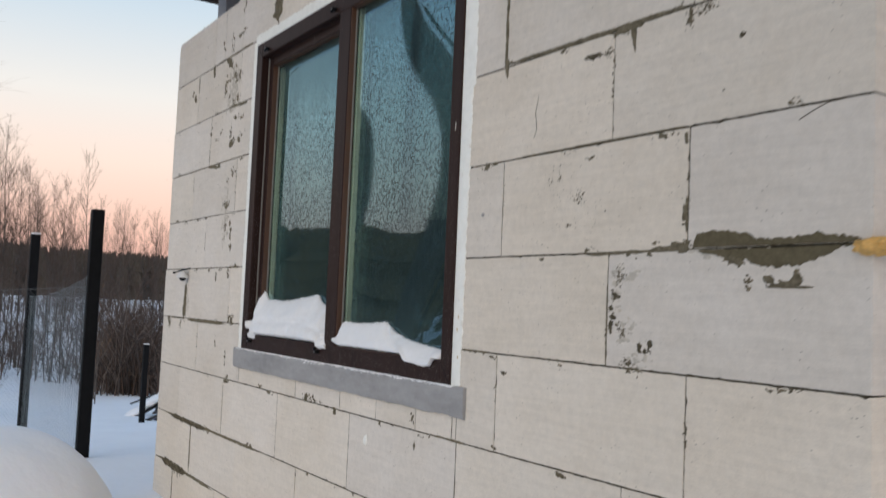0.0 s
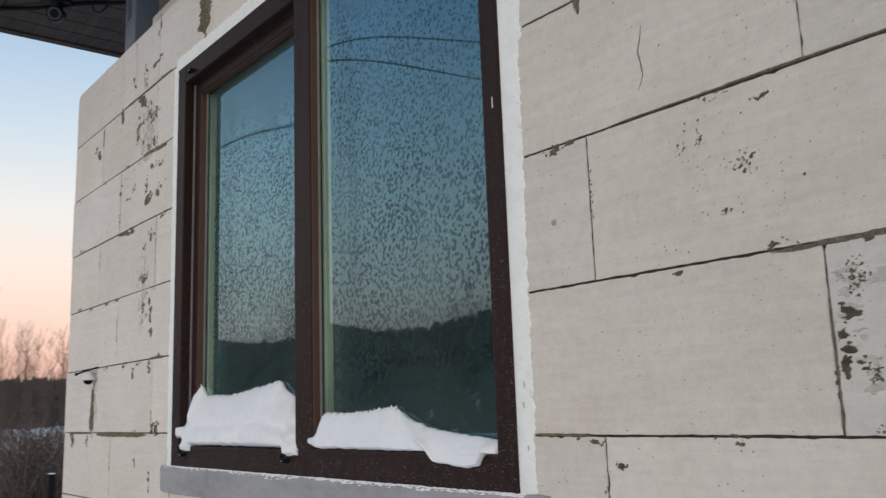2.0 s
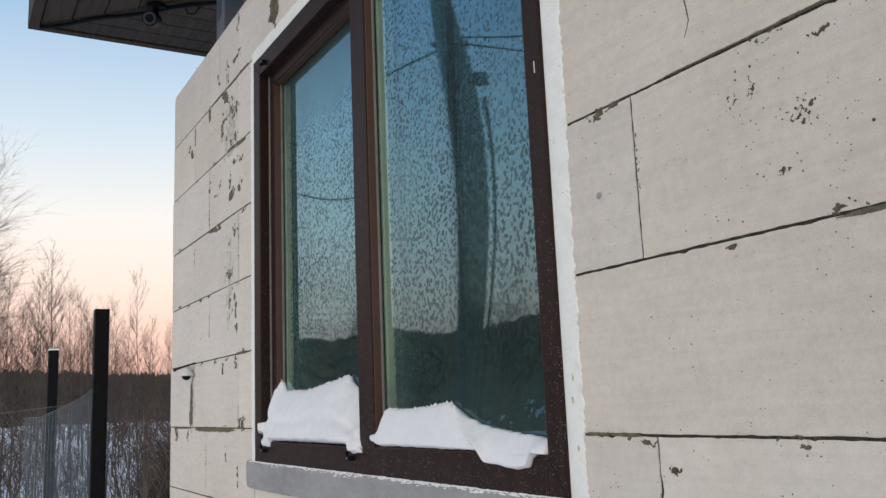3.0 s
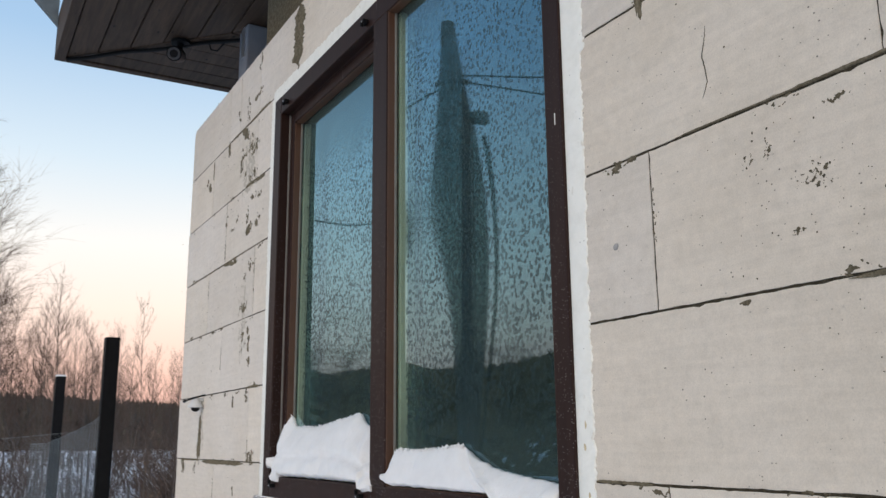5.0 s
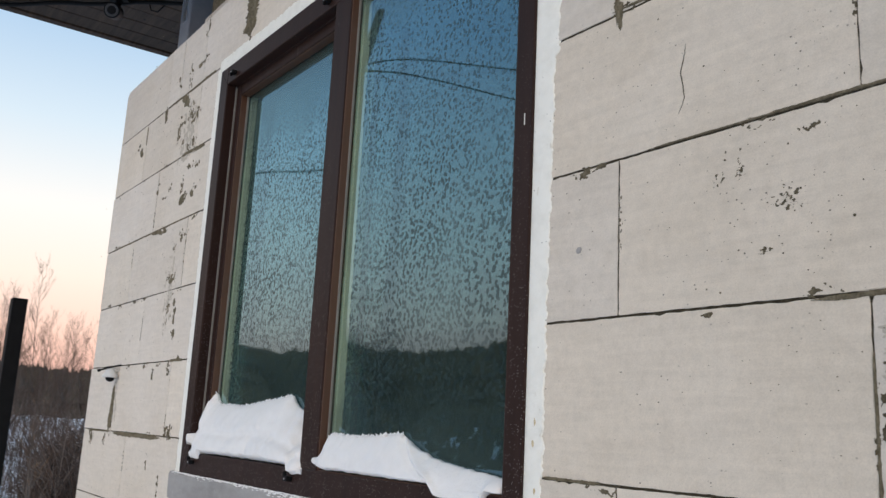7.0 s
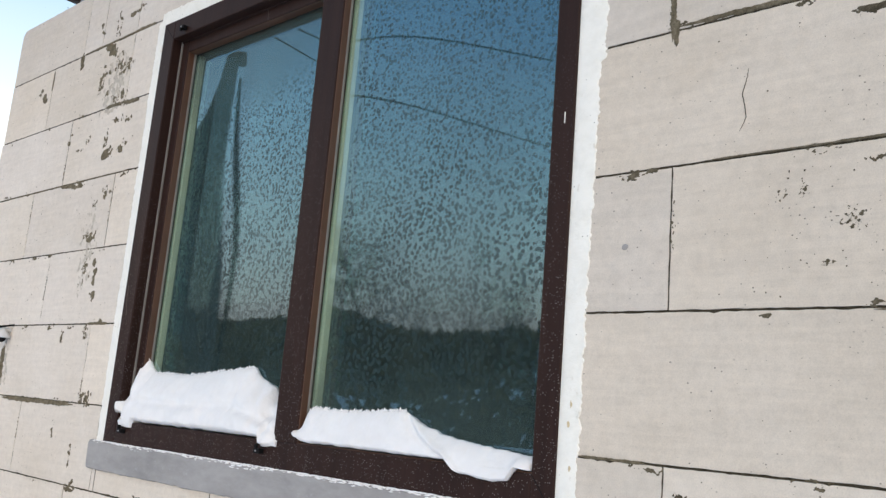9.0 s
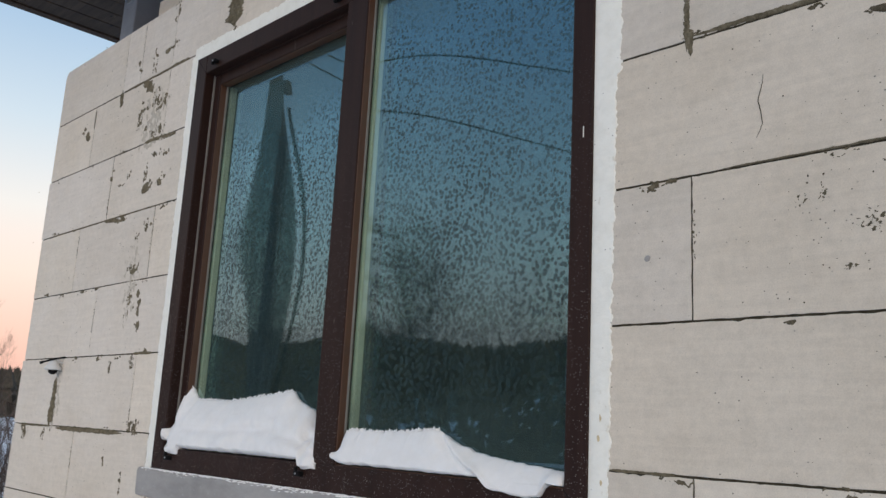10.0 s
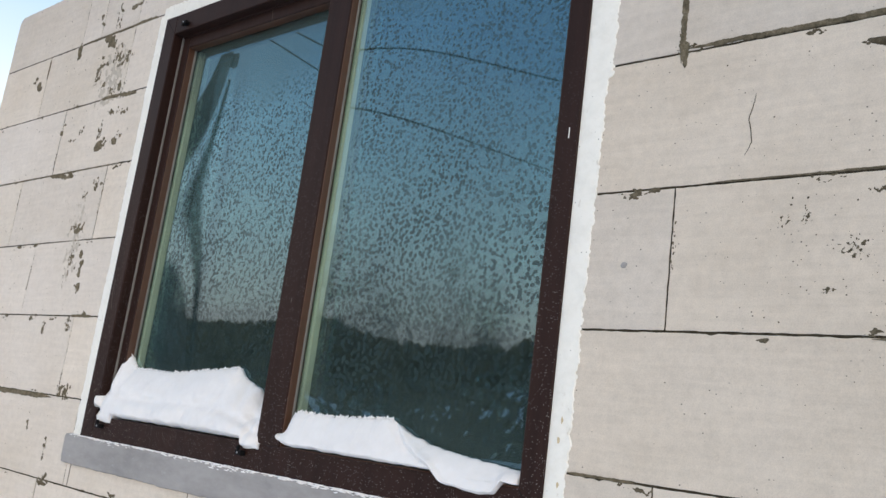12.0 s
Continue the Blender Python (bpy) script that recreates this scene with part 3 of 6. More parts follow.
def blob(bm, y, z, ry, rz, rnd, x=None, thick=0.0012):
    """A flat ragged patch on the wall."""
    x = W if x is None else x
    n = max(9, int(18 * min(1.6, (ry + rz) / 0.02)))
    ph, k1 = rnd.uniform(0, 50), rnd.uniform(0.8, 1.6)
    thick *= rnd.uniform(0.7, 1.6)
    ring_in, ring_out = [], []
    for i in range(n):
        t = i * math.tau / n
        r = 1 + 0.75 * noise.noise((math.cos(t) * k1, math.sin(t) * k1, ph)) + 0.35 * noise.noise((math.cos(t) * 4, math.sin(t) * 4, ph))
        r = max(0.25, r)
        ring_in.append(bm.verts.new((x - thick, y + 0.88 * r * ry * math.cos(t), z + 0.88 * r * rz * math.sin(t))))
        ring_out.append(bm.verts.new((x + 0.002, y + r * ry * math.cos(t), z + r * rz * math.sin(t))))
    bm.faces.new(ring_in[::-1])
    for i in range(n):
        j = (i + 1) % n
        bm.faces.new((ring_in[i], ring_in[j], ring_out[j], ring_out[i]))


def smear(y, z, ry, rz, count, seed, size=0.004, tall=1.6, material=None, name="adhesive_smear", thick=0.0009):
    """A cluster of small dried marks."""
    rnd = random.Random(seed)
    bm = bmesh.new()
    for _ in range(int(count * 3.2)):
        s = size * 0.52 * rnd.uniform(0.15, 1.15) ** 1.5
        blob(bm, y + ry * rnd.gauss(0, 0.6), z + rz * rnd.gauss(0, 0.6), s, s * rnd.uniform(0.8, tall), rnd, thick=thick)
    bmesh.ops.recalc_face_normals(bm, faces=bm.faces)
    return part(name, bm, material or M_SMEAR, WALL)


def lobe(proud, seed, ys, tops, bottoms):
    """A flat pat of adhesive with torn edges, its outline given by heights along the wall."""
    bm = bmesh.new()
    rows = []
    n = int((ys[0] - ys[-1]) / 0.0016)
    for i in range(n + 1):
        y = ys[0] + (ys[-1] - ys[0]) * i / n
        at = [-v for v in ys]
        ragged = [0.0040 * noise.noise((y * 110, seed, k)) + 0.0026 * noise.noise((y * 330, seed, k + 2)) + 0.0014 * noise.noise((y * 800, seed, k + 4)) for k in (0.5, 5.5)]
        top, low = float(np.interp(-y, at, tops)), float(np.interp(-y, at, bottoms))
        flat = 0.12 if len(set(tops)) == 1 else 1.0
        flat_low = 0.12 if len(set(bottoms)) == 1 else 1.0
        top, low = top + ragged[0] * flat, low + ragged[1] * flat_low
        top = max(top, low + 0.0004)
        rows.append([bm.verts.new((W - (proud * (0.8 + 0.5 * noise.noise((y * 90, v * 6, seed))) if 0 < v < 1 else -0.002), y, low + (top - low) * v)) for v in (0, 0.06, 0.3, 0.6, 0.94, 1)])
    for r0, r1 in zip(rows, rows[1:]):
        for k in range(5):
            bm.faces.new((r0[k], r0[k + 1], r1[k + 1], r1[k]))
    bmesh.ops.recalc_face_normals(bm, faces=bm.faces)
    return part("adhesive_pat", bm, M_OLIVE, WALL)


def wall_marks():
    # level and upright beads of squeezed-out mortar: y0, z0, y1, z1, half width
    for i, (y0, z0, y1, z1, h, *end) in enumerate((
            (1.835, 2.217, 1.19, 2.214, 0.0062), (1.826, 2.19, 1.824, 2.47, 0.0078), (1.824, 2.235, 1.818, 2.180, 0.0135, 0.004),
            (1.425, 2.207, 1.335, 2.206, 0.006), (1.369, 2.214, 1.360, 2.146, 0.016, 0.0012), (1.208, 2.208, 1.207, 2.168, 0.008, 0.002), (1.76, 1.9622, 1.50, 1.9625, 0.0018), (1.56, 1.9628, 1.40, 1.963, 0.0026), (1.44, 1.9625, 1.21, 1.9625, 0.0023),
            (1.50, 1.706, 1.20, 1.712, 0.005), (1.206, 1.745, 1.207, 1.82, 0.0034), (1.210, 1.925, 1.211, 1.95, 0.006),
            (1.425, 1.64, 1.424, 1.459, 0.0025), (1.30, 1.713, 1.20, 1.716, 0.0065),
            (4.42, 1.452, 3.86, 1.452, 0.0105), (4.78, 1.455, 4.46, 1.457, 0.004), (4.478, 1.46, 4.470, 1.64, 0.034, 0.018),
            (3.43, 2.745, 3.415, 2.96, 0.062), (2.835, 2.74, 2.83, 2.96, 0.012), (4.20, 2.714, 3.74, 2.713, 0.0045),
            (3.97, 2.462, 3.86, 2.462, 0.008), (4.26, 0.72, 4.262, 0.955, 0.008), (4.75, 0.958, 3.35, 0.955, 0.008),
            (4.80, 0.712, 3.9, 0.70, 0.010), (4.66, 0.707, 4.40, 0.705, 0.02), (4.22, 2.206, 4.10, 2.198, 0.009),
            (4.80, 2.212, 3.72, 2.211, 0.0028), (3.86, 1.71, 3.72, 1.711, 0.006), (2.10, 1.21, 1.95, 1.209, 0.004),
            (4.508, 0.46, 4.51, 0.70, 0.009), (3.84, 2.715, 3.70, 2.7135, 0.007), (4.02, 2.70, 3.98, 2.69, 0.016),
            (1.98, 1.4605, 1.85, 1.459, 0.004), (4.212, 2.70, 4.222, 2.655, 0.006), (4.444, 2.70, 4.446, 2.62, 0.005))):
        bead("mortar_bead", y0, z0, y1, z1, h * 0.85, 0.0014 + 0.06 * h, 20 + i, half_end=end[0] if end else None)
    for i, (y0, z0, y1, z1, h) in enumerate(((4.60, 0.955, 4.05, 0.952, 0.014), (4.70, 0.706, 4.30, 0.702, 0.020))):
        bead("damp_mortar", y0, z0, y1, z1, h, 0.003, 400 + i, M_DAMP)
    rnd = random.Random(77)
    # the smeared patches beyond the last joint: y, z, spread, spread, grain, cover, stretch along the wall
    for i, (y, z, ry, rz, g, cv, fl) in enumerate((
            (1.090, 1.684, 0.022, 0.006, 0.007, 0.7, 2.0), (1.015, 1.650, 0.010, 0.006, 0.007, 1.1, 1.6), (0.985, 1.643, 0.022, 0.004, 0.006, 0.8, 2.5), (0.955, 1.651, 0.008, 0.008, 0.008, 1.5, 1.0),
            (0.935, 1.636, 0.024, 0.0018, 0.006, 1.1, 4.0), (1.055, 1.645, 0.005, 0.008, 0.004, 0.7, 0.8), (1.240, 1.722, 0.026, 0.004, 0.005, 0.8, 2.0),
            (1.218, 1.716, 0.010, 0.006, 0.007, 1.3, 1.5),
            (1.213, 1.785, 0.004, 0.012, 0.007, 1.5, 1.0))):
        crust("mortar_patch", y, z, ry, rz, g, cv, 60 + i * 3.1, M_MORTAR, 0.0022, fl)
    # the two lobes of adhesive pressed out above and below one bed joint
    lobe(0.0020, 3.0, [1.188, 1.179, 1.139, 1.102, 1.060, 1.042, 0.968, 0.930, 0.902, 0.862, 0.835],
         [1.716, 1.7435, 1.747, 1.743, 1.738, 1.7255, 1.7245, 1.7295, 1.730, 1.7255, 1.7205], [1.7118] * 11)
    lobe(0.0022, 8.0, [1.172, 1.127, 1.105, 1.088, 1.062, 1.037, 0.990, 0.944, 0.901, 0.872, 0.855],
         [1.7085] * 11, [1.7065, 1.694, 1.690, 1.681, 1.687, 1.675, 1.670, 1.675, 1.690, 1.704, 1.7075])
    # near-black bead painting the shade between the two lobes
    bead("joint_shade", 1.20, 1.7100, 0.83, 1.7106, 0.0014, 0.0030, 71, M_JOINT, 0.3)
    # single dark specks and drops on the nearer blocks: y, z, half width, half height
    for i, (y, z, ry, rz) in enumerate((
            (1.620, 1.925, 0.0011, 0.0016), (1.622, 1.914, 0.0020, 0.0022), (1.626, 1.897, 0.0021, 0.0032), (1.584, 1.928, 0.0017, 0.0014), (1.596, 1.924, 0.0018, 0.0030),
            (1.600, 1.911, 0.0012, 0.0020), (1.598, 1.899, 0.0030, 0.0030), (1.596, 1.887, 0.0011, 0.0022), (1.469, 1.925, 0.0018, 0.0018), (1.519, 1.926, 0.0016, 0.0016), (1.524, 1.915, 0.0018, 0.0020),
            (1.426, 1.846, 0.0026, 0.0024), (1.439, 1.804, 0.0026, 0.0022), (1.520, 1.862, 0.0019, 0.0022), (1.536, 1.849, 0.0019, 0.0020), (1.525, 1.849, 0.0022, 0.0020),
            (1.516, 1.846, 0.0022, 0.0026), (1.508, 1.852, 0.0020, 0.0024), (1.533, 1.837, 0.0040, 0.0022), (1.541, 1.834, 0.0024, 0.0024), (1.529, 1.828, 0.0034, 0.0034),
            (1.518, 1.838, 0.0022, 0.0026), (1.549, 1.847, 0.0036, 0.0012), (1.557, 1.841, 0.0016, 0.0016), (1.603, 1.825, 0.0022, 0.0019), (1.541, 1.794, 0.0022, 0.0018),
            (1.537, 1.783, 0.0018, 0.0016), (1.536, 1.771, 0.0024, 0.0030), (1.593, 1.778, 0.0014, 0.0014), (1.602, 1.783, 0.0012, 0.0012), (1.566, 1.779, 0.0045, 0.0022),
            (1.655, 1.735, 0.0014, 0.0015), (1.632, 1.728, 0.0020, 0.0018), (1.905, 1.910, 0.0012, 0.0014), (1.74, 2.17, 0.0016, 0.0014), (1.655, 2.065, 0.0014, 0.0012))):
        crust("speck", y, z, ry * 0.55, rz * 0.55, 0.0030, 1.15, 500 + i * 1.9, M_BLOT, 0.0006)
    for i, (y, z, ry, rz, g, cv) in enumerate(((1.524, 1.842, 0.012, 0.009, 0.0026, 0.42), (1.556, 1.778, 0.010, 0.0035, 0.0030, 0.62), (1.490, 1.929, 0.010, 0.0028, 0.0026, 0.55), (1.597, 1.893, 0.004, 0.008, 0.0022, 0.40), (1.630, 1.888, 0.006, 0.006, 0.0020, 0.32))):
        crust("scuff", y, z, ry, rz, g, cv, 560 + i * 2.7, M_SMEAR, 0.0005)
    # pale scuffs, then the dark blots in them: y, z, spread, spread, grain, cover, stretch
    for i, (y, z, ry, rz, g, cv, fl) in enumerate((
            (1.09, 1.702, 0.055, 0.008, 0.006, 0.55, 4.0), (1.399, 1.60, 0.009, 0.030, 0.0035, 0.36, 2.0), (1.375, 1.66, 0.022, 0.012, 0.005, 0.50, 3.0),
            (1.37, 1.54, 0.018, 0.018, 0.005, 0.45, 2.0), (1.33, 1.475, 0.020, 0.010, 0.004, 0.40, 1.5), (4.47, 1.53, 0.030, 0.05, 0.012, 0.6, 0.7), (3.93, 2.55, 0.05, 0.06, 0.010, 0.45, 0.8), (3.94, 1.95, 0.03, 0.07, 0.010, 0.45, 0.7))):
        crust("scuff", y, z, ry, rz, g, cv, 160 + i * 2.3, M_SCUFF, 0.0006, fl)
    for i, (y, z, ry, rz, g, cv, fl) in enumerate((
            (1.409, 1.588, 0.006, 0.007, 0.006, 1.0, 1.6), (1.405, 1.567, 0.007, 0.006, 0.006, 1.0, 2.0), (1.415, 1.548, 0.004, 0.009, 0.005, 0.9, 1.2), (1.400, 1.62, 0.008, 0.010, 0.004, 0.55, 2.0),
            (1.396, 1.55, 0.008, 0.006, 0.005, 0.8, 1.5), (1.326, 1.510, 0.0040, 0.007, 0.006, 1.05, 0.9), (1.298, 1.514, 0.0042, 0.009, 0.006, 1.10, 0.8),
            (1.312, 1.498, 0.003, 0.004, 0.004, 1.0, 1.0), (1.49, 2.166, 0.022, 0.0035, 0.007, 1.3, 3.0),
            (1.788, 1.413, 0.006, 0.004, 0.0035, 0.9, 0.7), (1.08, 2.12, 0.0035, 0.0035, 0.006, 1.8, 1.0))):
        crust("blot", y, z, ry, rz, g, cv, 260 + i * 2.9, M_BLOT, 0.0010, fl)
    # crumbs and dust of mortar clinging along the joints
    rnd = random.Random(91)
    for k, ya, yb in ((-1, 0.9, 1.95), (0, 0.9, 1.95), (1, 1.25, 1.95), (2, 0.9, 1.95), (3, 0.9, 1.9), (0, 3.75, 4.75), (1, 3.75, 4.75), (2, 3.75, 4.75), (3, 3.75, 4.75), (4, 3.75, 4.75), (-1, 2.1, 4.7), (-2, 2.4, 4.7)):
        y = ya + rnd.uniform(0, 0.1)
        while y < yb:
            ry = rnd.uniform(0.010, 0.024)
            crust("crumbs", y, level(k) + rnd.choice((-0.009, -0.007, 0.008)), ry, rnd.uniform(0.0025, 0.006), rnd.uniform(0.003, 0.005) * (1.6 if y > 2 else 1), rnd.uniform(0.28, 0.52), rnd.uniform(0, 400), M_SMEAR, 0.0007, 1.6)
            y += rnd.uniform(0.10, 0.42)
    # the same along the upright joints
    for k in (-1, 0, 1, 2, 3):
        for y in JOINTS[k]:
            for _ in range(2):
                if rnd.random() < 0.75 and not 1.95 < y < 3.7:
                    crust("crumbs", y + rnd.uniform(-0.004, 0.004), level(k) + rnd.uniform(0.03, 0.22), rnd.uniform(0.0015, 0.003), rnd.uniform(0.010, 0.025), 0.0035, rnd.uniform(0.2, 0.42), rnd.uniform(0, 400), M_SMEAR, 0.0007, 0.6)
    # clusters: y, z, spread, spread, count, size
    for i, (y, z, ry, rz, c, s) in enumerate((
            (1.388, 1.66, 0.018, 0.02, 8, 0.0035),
            (1.36, 1.47, 0.018, 0.01, 7, 0.0024), (1.375, 1.535, 0.010, 0.015, 8, 0.0022),
            (1.49, 2.165, 0.030, 0.006, 14, 0.0062), (1.44, 2.165, 0.012, 0.010, 8, 0.003), (1.21, 2.185, 0.012, 0.02, 9, 0.0055),
            (1.17, 2.20, 0.025, 0.014, 4, 0.004), (1.79, 1.415, 0.006, 0.005, 5, 0.0035), (1.12, 1.972 + 0.05, 0.004, 0.004, 2, 0.004),
            (4.47, 1.50, 0.018, 0.040, 12, 0.012), (4.72, 1.43, 0.030, 0.022, 12, 0.010), (4.53, 1.43, 0.012, 0.018, 7, 0.010),
            (3.80, 1.475, 0.040, 0.018, 14, 0.008), (4.02, 1.67, 0.008, 0.018, 5, 0.005), (3.86, 1.68, 0.012, 0.020, 6, 0.005),
            (3.98, 1.36, 0.006, 0.02, 4, 0.006), (3.84, 1.30, 0.006, 0.03, 6, 0.006), (3.80, 1.22, 0.01, 0.01, 4, 0.007),
            (4.43, 0.69, 0.06, 0.02, 12, 0.022), (4.05, 0.955, 0.05, 0.012, 10, 0.010),
            (2.93, 1.225, 0.04, 0.010, -40, 0.005), (2.22, 1.24, 0.010, 0.012, 5, 0.006),
            (2.20, 1.165, 0.006, 0.01, 3, 0.006), (3.42, 2.80, 0.01, 0.05, 8, 0.012))):
        if y < 1.8:
            crust("adhesive_smear", y, z, ry * 0.62, rz * 0.62, s * 0.55, 0.36 + 0.006 * c, 300 + i * 1.37)
            continue
        crust("adhesive_smear", y, z, ry * 0.72, rz * 0.72, s * (0.85 if y > 3.6 else 0.72), 0.52 + 0.007 * c, 300 + i * 1.37, flat=0.75 if y > 3.6 else 1.0)
    # drops and pats of adhesive beside the window: y, z, half width, half height
    for i, (y, z, ry, rz) in enumerate((
            (4.077, 2.766, 0.020, 0.012), (4.092, 2.804, 0.015, 0.012), (3.873, 2.789, 0.022, 0.012), (3.994, 2.691, 0.051, 0.021), (3.979, 2.665, 0.019, 0.011),
            (4.215, 2.689, 0.013, 0.027), (4.040, 2.628, 0.019, 0.007), (3.987, 2.594, 0.028, 0.010), (3.977, 2.525, 0.014, 0.012), (3.818, 2.459, 0.034, 0.009),
            (4.501, 2.597, 0.021, 0.020), (4.214, 2.401, 0.016, 0.007), (3.921, 2.292, 0.018, 0.017), (3.826, 2.296, 0.021, 0.012), (4.117, 2.199, 0.062, 0.011),
            (3.936, 1.985, 0.022, 0.014), (3.895, 1.944, 0.013, 0.006), (3.874, 1.912, 0.017, 0.012), (3.850, 1.885, 0.020, 0.012), (3.858, 1.853, 0.012, 0.015),
            (3.854, 1.806, 0.017, 0.012))):
        crust("adhesive_drop", y, z, ry * 0.62, rz * 0.62, 0.012, 0.98, 640 + i * 1.7, M_MORTAR, 0.0010)
    # the same, broken up
    for i, (y, z, ry, rz) in enumerate((
            (3.860, 2.599, 0.039, 0.015), (3.920, 2.603, 0.023, 0.011), (3.876, 2.496, 0.048, 0.013), (3.862, 2.456, 0.026, 0.009), (4.220, 2.373, 0.020, 0.007),
            (3.877, 2.140, 0.017, 0.010), (3.933, 2.006, 0.039, 0.016), (3.932, 1.895, 0.017, 0.012), (3.907, 1.866, 0.012, 0.008), (3.851, 1.796, 0.016, 0.011))):
        crust("adhesive_smear", y, z, ry * 0.72, rz * 0.72, 0.0075, 0.52, 740 + i * 2.1, M_MORTAR, 0.0008)
    # and rubbed away to dust
    for i, (y, z, ry, rz) in enumerate((
            (3.834, 2.799, 0.026, 0.012), (3.831, 2.928, 0.017, 0.028), (3.919, 2.633, 0.018, 0.018), (3.899, 2.571, 0.018, 0.018), (3.923, 2.481, 0.018, 0.018),
            (3.871, 2.408, 0.022, 0.009), (3.806, 2.395, 0.021, 0.008), (4.539, 2.632, 0.015, 0.016), (4.036, 2.579, 0.014, 0.032), (3.967, 2.772, 0.014, 0.033),
            (4.123, 2.332, 0.020, 0.004), (4.067, 2.363, 0.014, 0.011), (3.890, 2.289, 0.013, 0.017), (3.802, 2.314, 0.016, 0.010), (3.934, 2.342, 0.009, 0.031),
            (3.860, 2.156, 0.025, 0.012), (3.937, 2.114, 0.013, 0.010), (3.947, 1.839, 0.013, 0.015), (3.935, 1.920, 0.013, 0.028))):
        crust("scuff", y, z, ry * 0.75, rz * 0.75, 0.006, 0.34, 840 + i * 1.3, M_MORTAR, 0.0006)
    # single pin-pricks over the nearer blocks
    smear(1.45, 1.83, 0.30, 0.16, 50, 801, 0.0016, 1.2, name="pinholes", thick=0.0004)
    smear(1.55, 2.08, 0.40, 0.14, 45, 802, 0.0013, 1.2, name="pinholes", thick=0.0004)
    smear(1.40, 1.58, 0.40, 0.14, 45, 803, 0.0013, 1.2, name="pinholes", thick=0.0004)
    smear(4.25, 2.2, 0.45, 0.8, 60, 804, 0.0028, 1.5, name="pinholes", thick=0.0004)
    # hair crack
    bm = bmesh.new()
    knots = ((2.111, 1.687), (2.095, 1.689), (2.068, 1.697), (2.049, 1.693), (2.026, 1.690), (2.013, 1.696), (2.004, 1.701))
    pts = []
    for i in range(31):
        z = 2.111 - 0.107 * i / 30
        y = float(np.interp(-z, [-k[0] for k in knots], [k[1] for k in knots])) + 0.0012 * noise.noise((i * 0.9, 2.0, 5.0))
        pts.append((W - 0.0002, y, z))
    tube(bm, pts, [0.0003 + 0.0005 * math.sin(math.pi * i / 30) for i in range(31)], 5)
    part("crack", bm, M_JOINT, WALL)
    # scratch by the end of the wall
    bm = bmesh.new()
    pts = [(W - 0.0002, 0.955 - 0.085 * i / 14, 1.935 + 0.026 * math.sin(i / 14 * 1.5)) for i in range(15)]
    tube(bm, pts, 0.0009, 5)
    part("scratch", bm, M_JOINT, WALL)
    # shallow filled holes and a grey scuff
    for y, z, r, mt in ((2.502, 1.135, 0.014, M_PLASTER), (1.905, 1.823, 0.005, M_CEMENT)):
        crust("filled_hole", y, z, r * 0.6, r * 0.66, r * 0.9, 1.6, 33.0 + y, mt, 0.0012)


wall_marks()


def foam_blob():
    bm = bmesh.new()
    bmesh.ops.create_icosphere(bm, subdivisions=4, radius=1.0)
    for v in bm.verts:
        n = 0.34 * noise.noise(v.co * 2.9) + 0.16 * noise.noise(v.co * 6)
        v.co = Vector((v.co.x * 0.022, v.co.y * 0.036, v.co.z * 0.015)) * (1 + n)
    bmesh.ops.translate(bm, vec=(W + 0.004, 0.812, 1.703), verts=bm.verts)
    return part("foam", bm, M_FOAM, WALL, "orange expanding foam squeezed out of the joint", True)


foam_blob()


# ---- the rest of the house, closing it round ----
def house_shell():
    bm = bmesh.new()
    box(bm, (W + 0.30, END_Y + 0.11, -0.3), (5.9, END_Y + 0.25, 2.955))
    box(bm, (W + 0.30, CORNER_Y - 0.30, -0.3), (5.9, CORNER_Y - 0.112, 2.955))
    box(bm, (5.75, END_Y + 0.25, -0.3), (5.9, CORNER_Y - 0.30, 2.955))
    skin = bmesh.new()
    box(skin, (W + 0.052, END_Y + 0.003, -0.3), (6.0, END_Y + 0.11, 2.955))
    box(skin, (W + 0.052, CORNER_Y - 0.112, -0.3), (6.0, CORNER_Y - 0.009, 2.905))
    box(skin, (5.9, END_Y + 0.11, -0.3), (6.0, CORNER_Y - 0.112, 2.955))
    sides = tagged(part("wall_sides", skin, M_BLOCK), "plain side and rear walls of pale aerated concrete", "wall", kind="structure")
    sides.color = (*PLAIN, 1)
    tagged(part("wall_back", bm, M_ROOM), "plain inner walls of the unfinished room, toned dark for its gloom", "wall", kind="structure")
    tagged(part("floor", boxed((W + 0.3, END_Y + 0.25, 0.30), (5.75, CORNER_Y - 0.3, 0.40)), M_ROOM), "bare floor inside the house, toned dark for the room's gloom", "floor", kind="structure")
    tagged(part("ceiling", boxed((W + 0.30, END_Y + 0.25, 2.87), (5.75, CORNER_Y - 0.30, 2.95)), M_ROOM), "ceiling over the room, toned dark for its gloom", "ceiling", kind="structure")


house_shell()


def upper_course():
    """Set-back ring course on the wall head, in the shade of the eaves."""
    ob = tagged(empty("wall_upper", (W + 0.14, 0, 2.96)), "set-back course of pale blocks below the soffit", "wall", kind="structure")
    rnd = random.Random(9)
    y = 4.30
    while y > END_Y:
        l = rnd.uniform(0.34, 0.6)
        b = new("block", block_mesh(round(l, 2) - 0.012, 0.205 + rnd.choice((0, 0.012, -0.02)), rnd.randrange(3)))
        b.parent = ob
        b.color = (*PLAIN, 1)
        b.location = (rnd.uniform(-0.006, 0.006), y - l / 2, 0.105)
        y -= l
    part("core", boxed((0.02, END_Y, 0.0), (0.22, 4.29, SOFFIT_Z - 2.962)), M_MORTAR, ob)


upper_course()


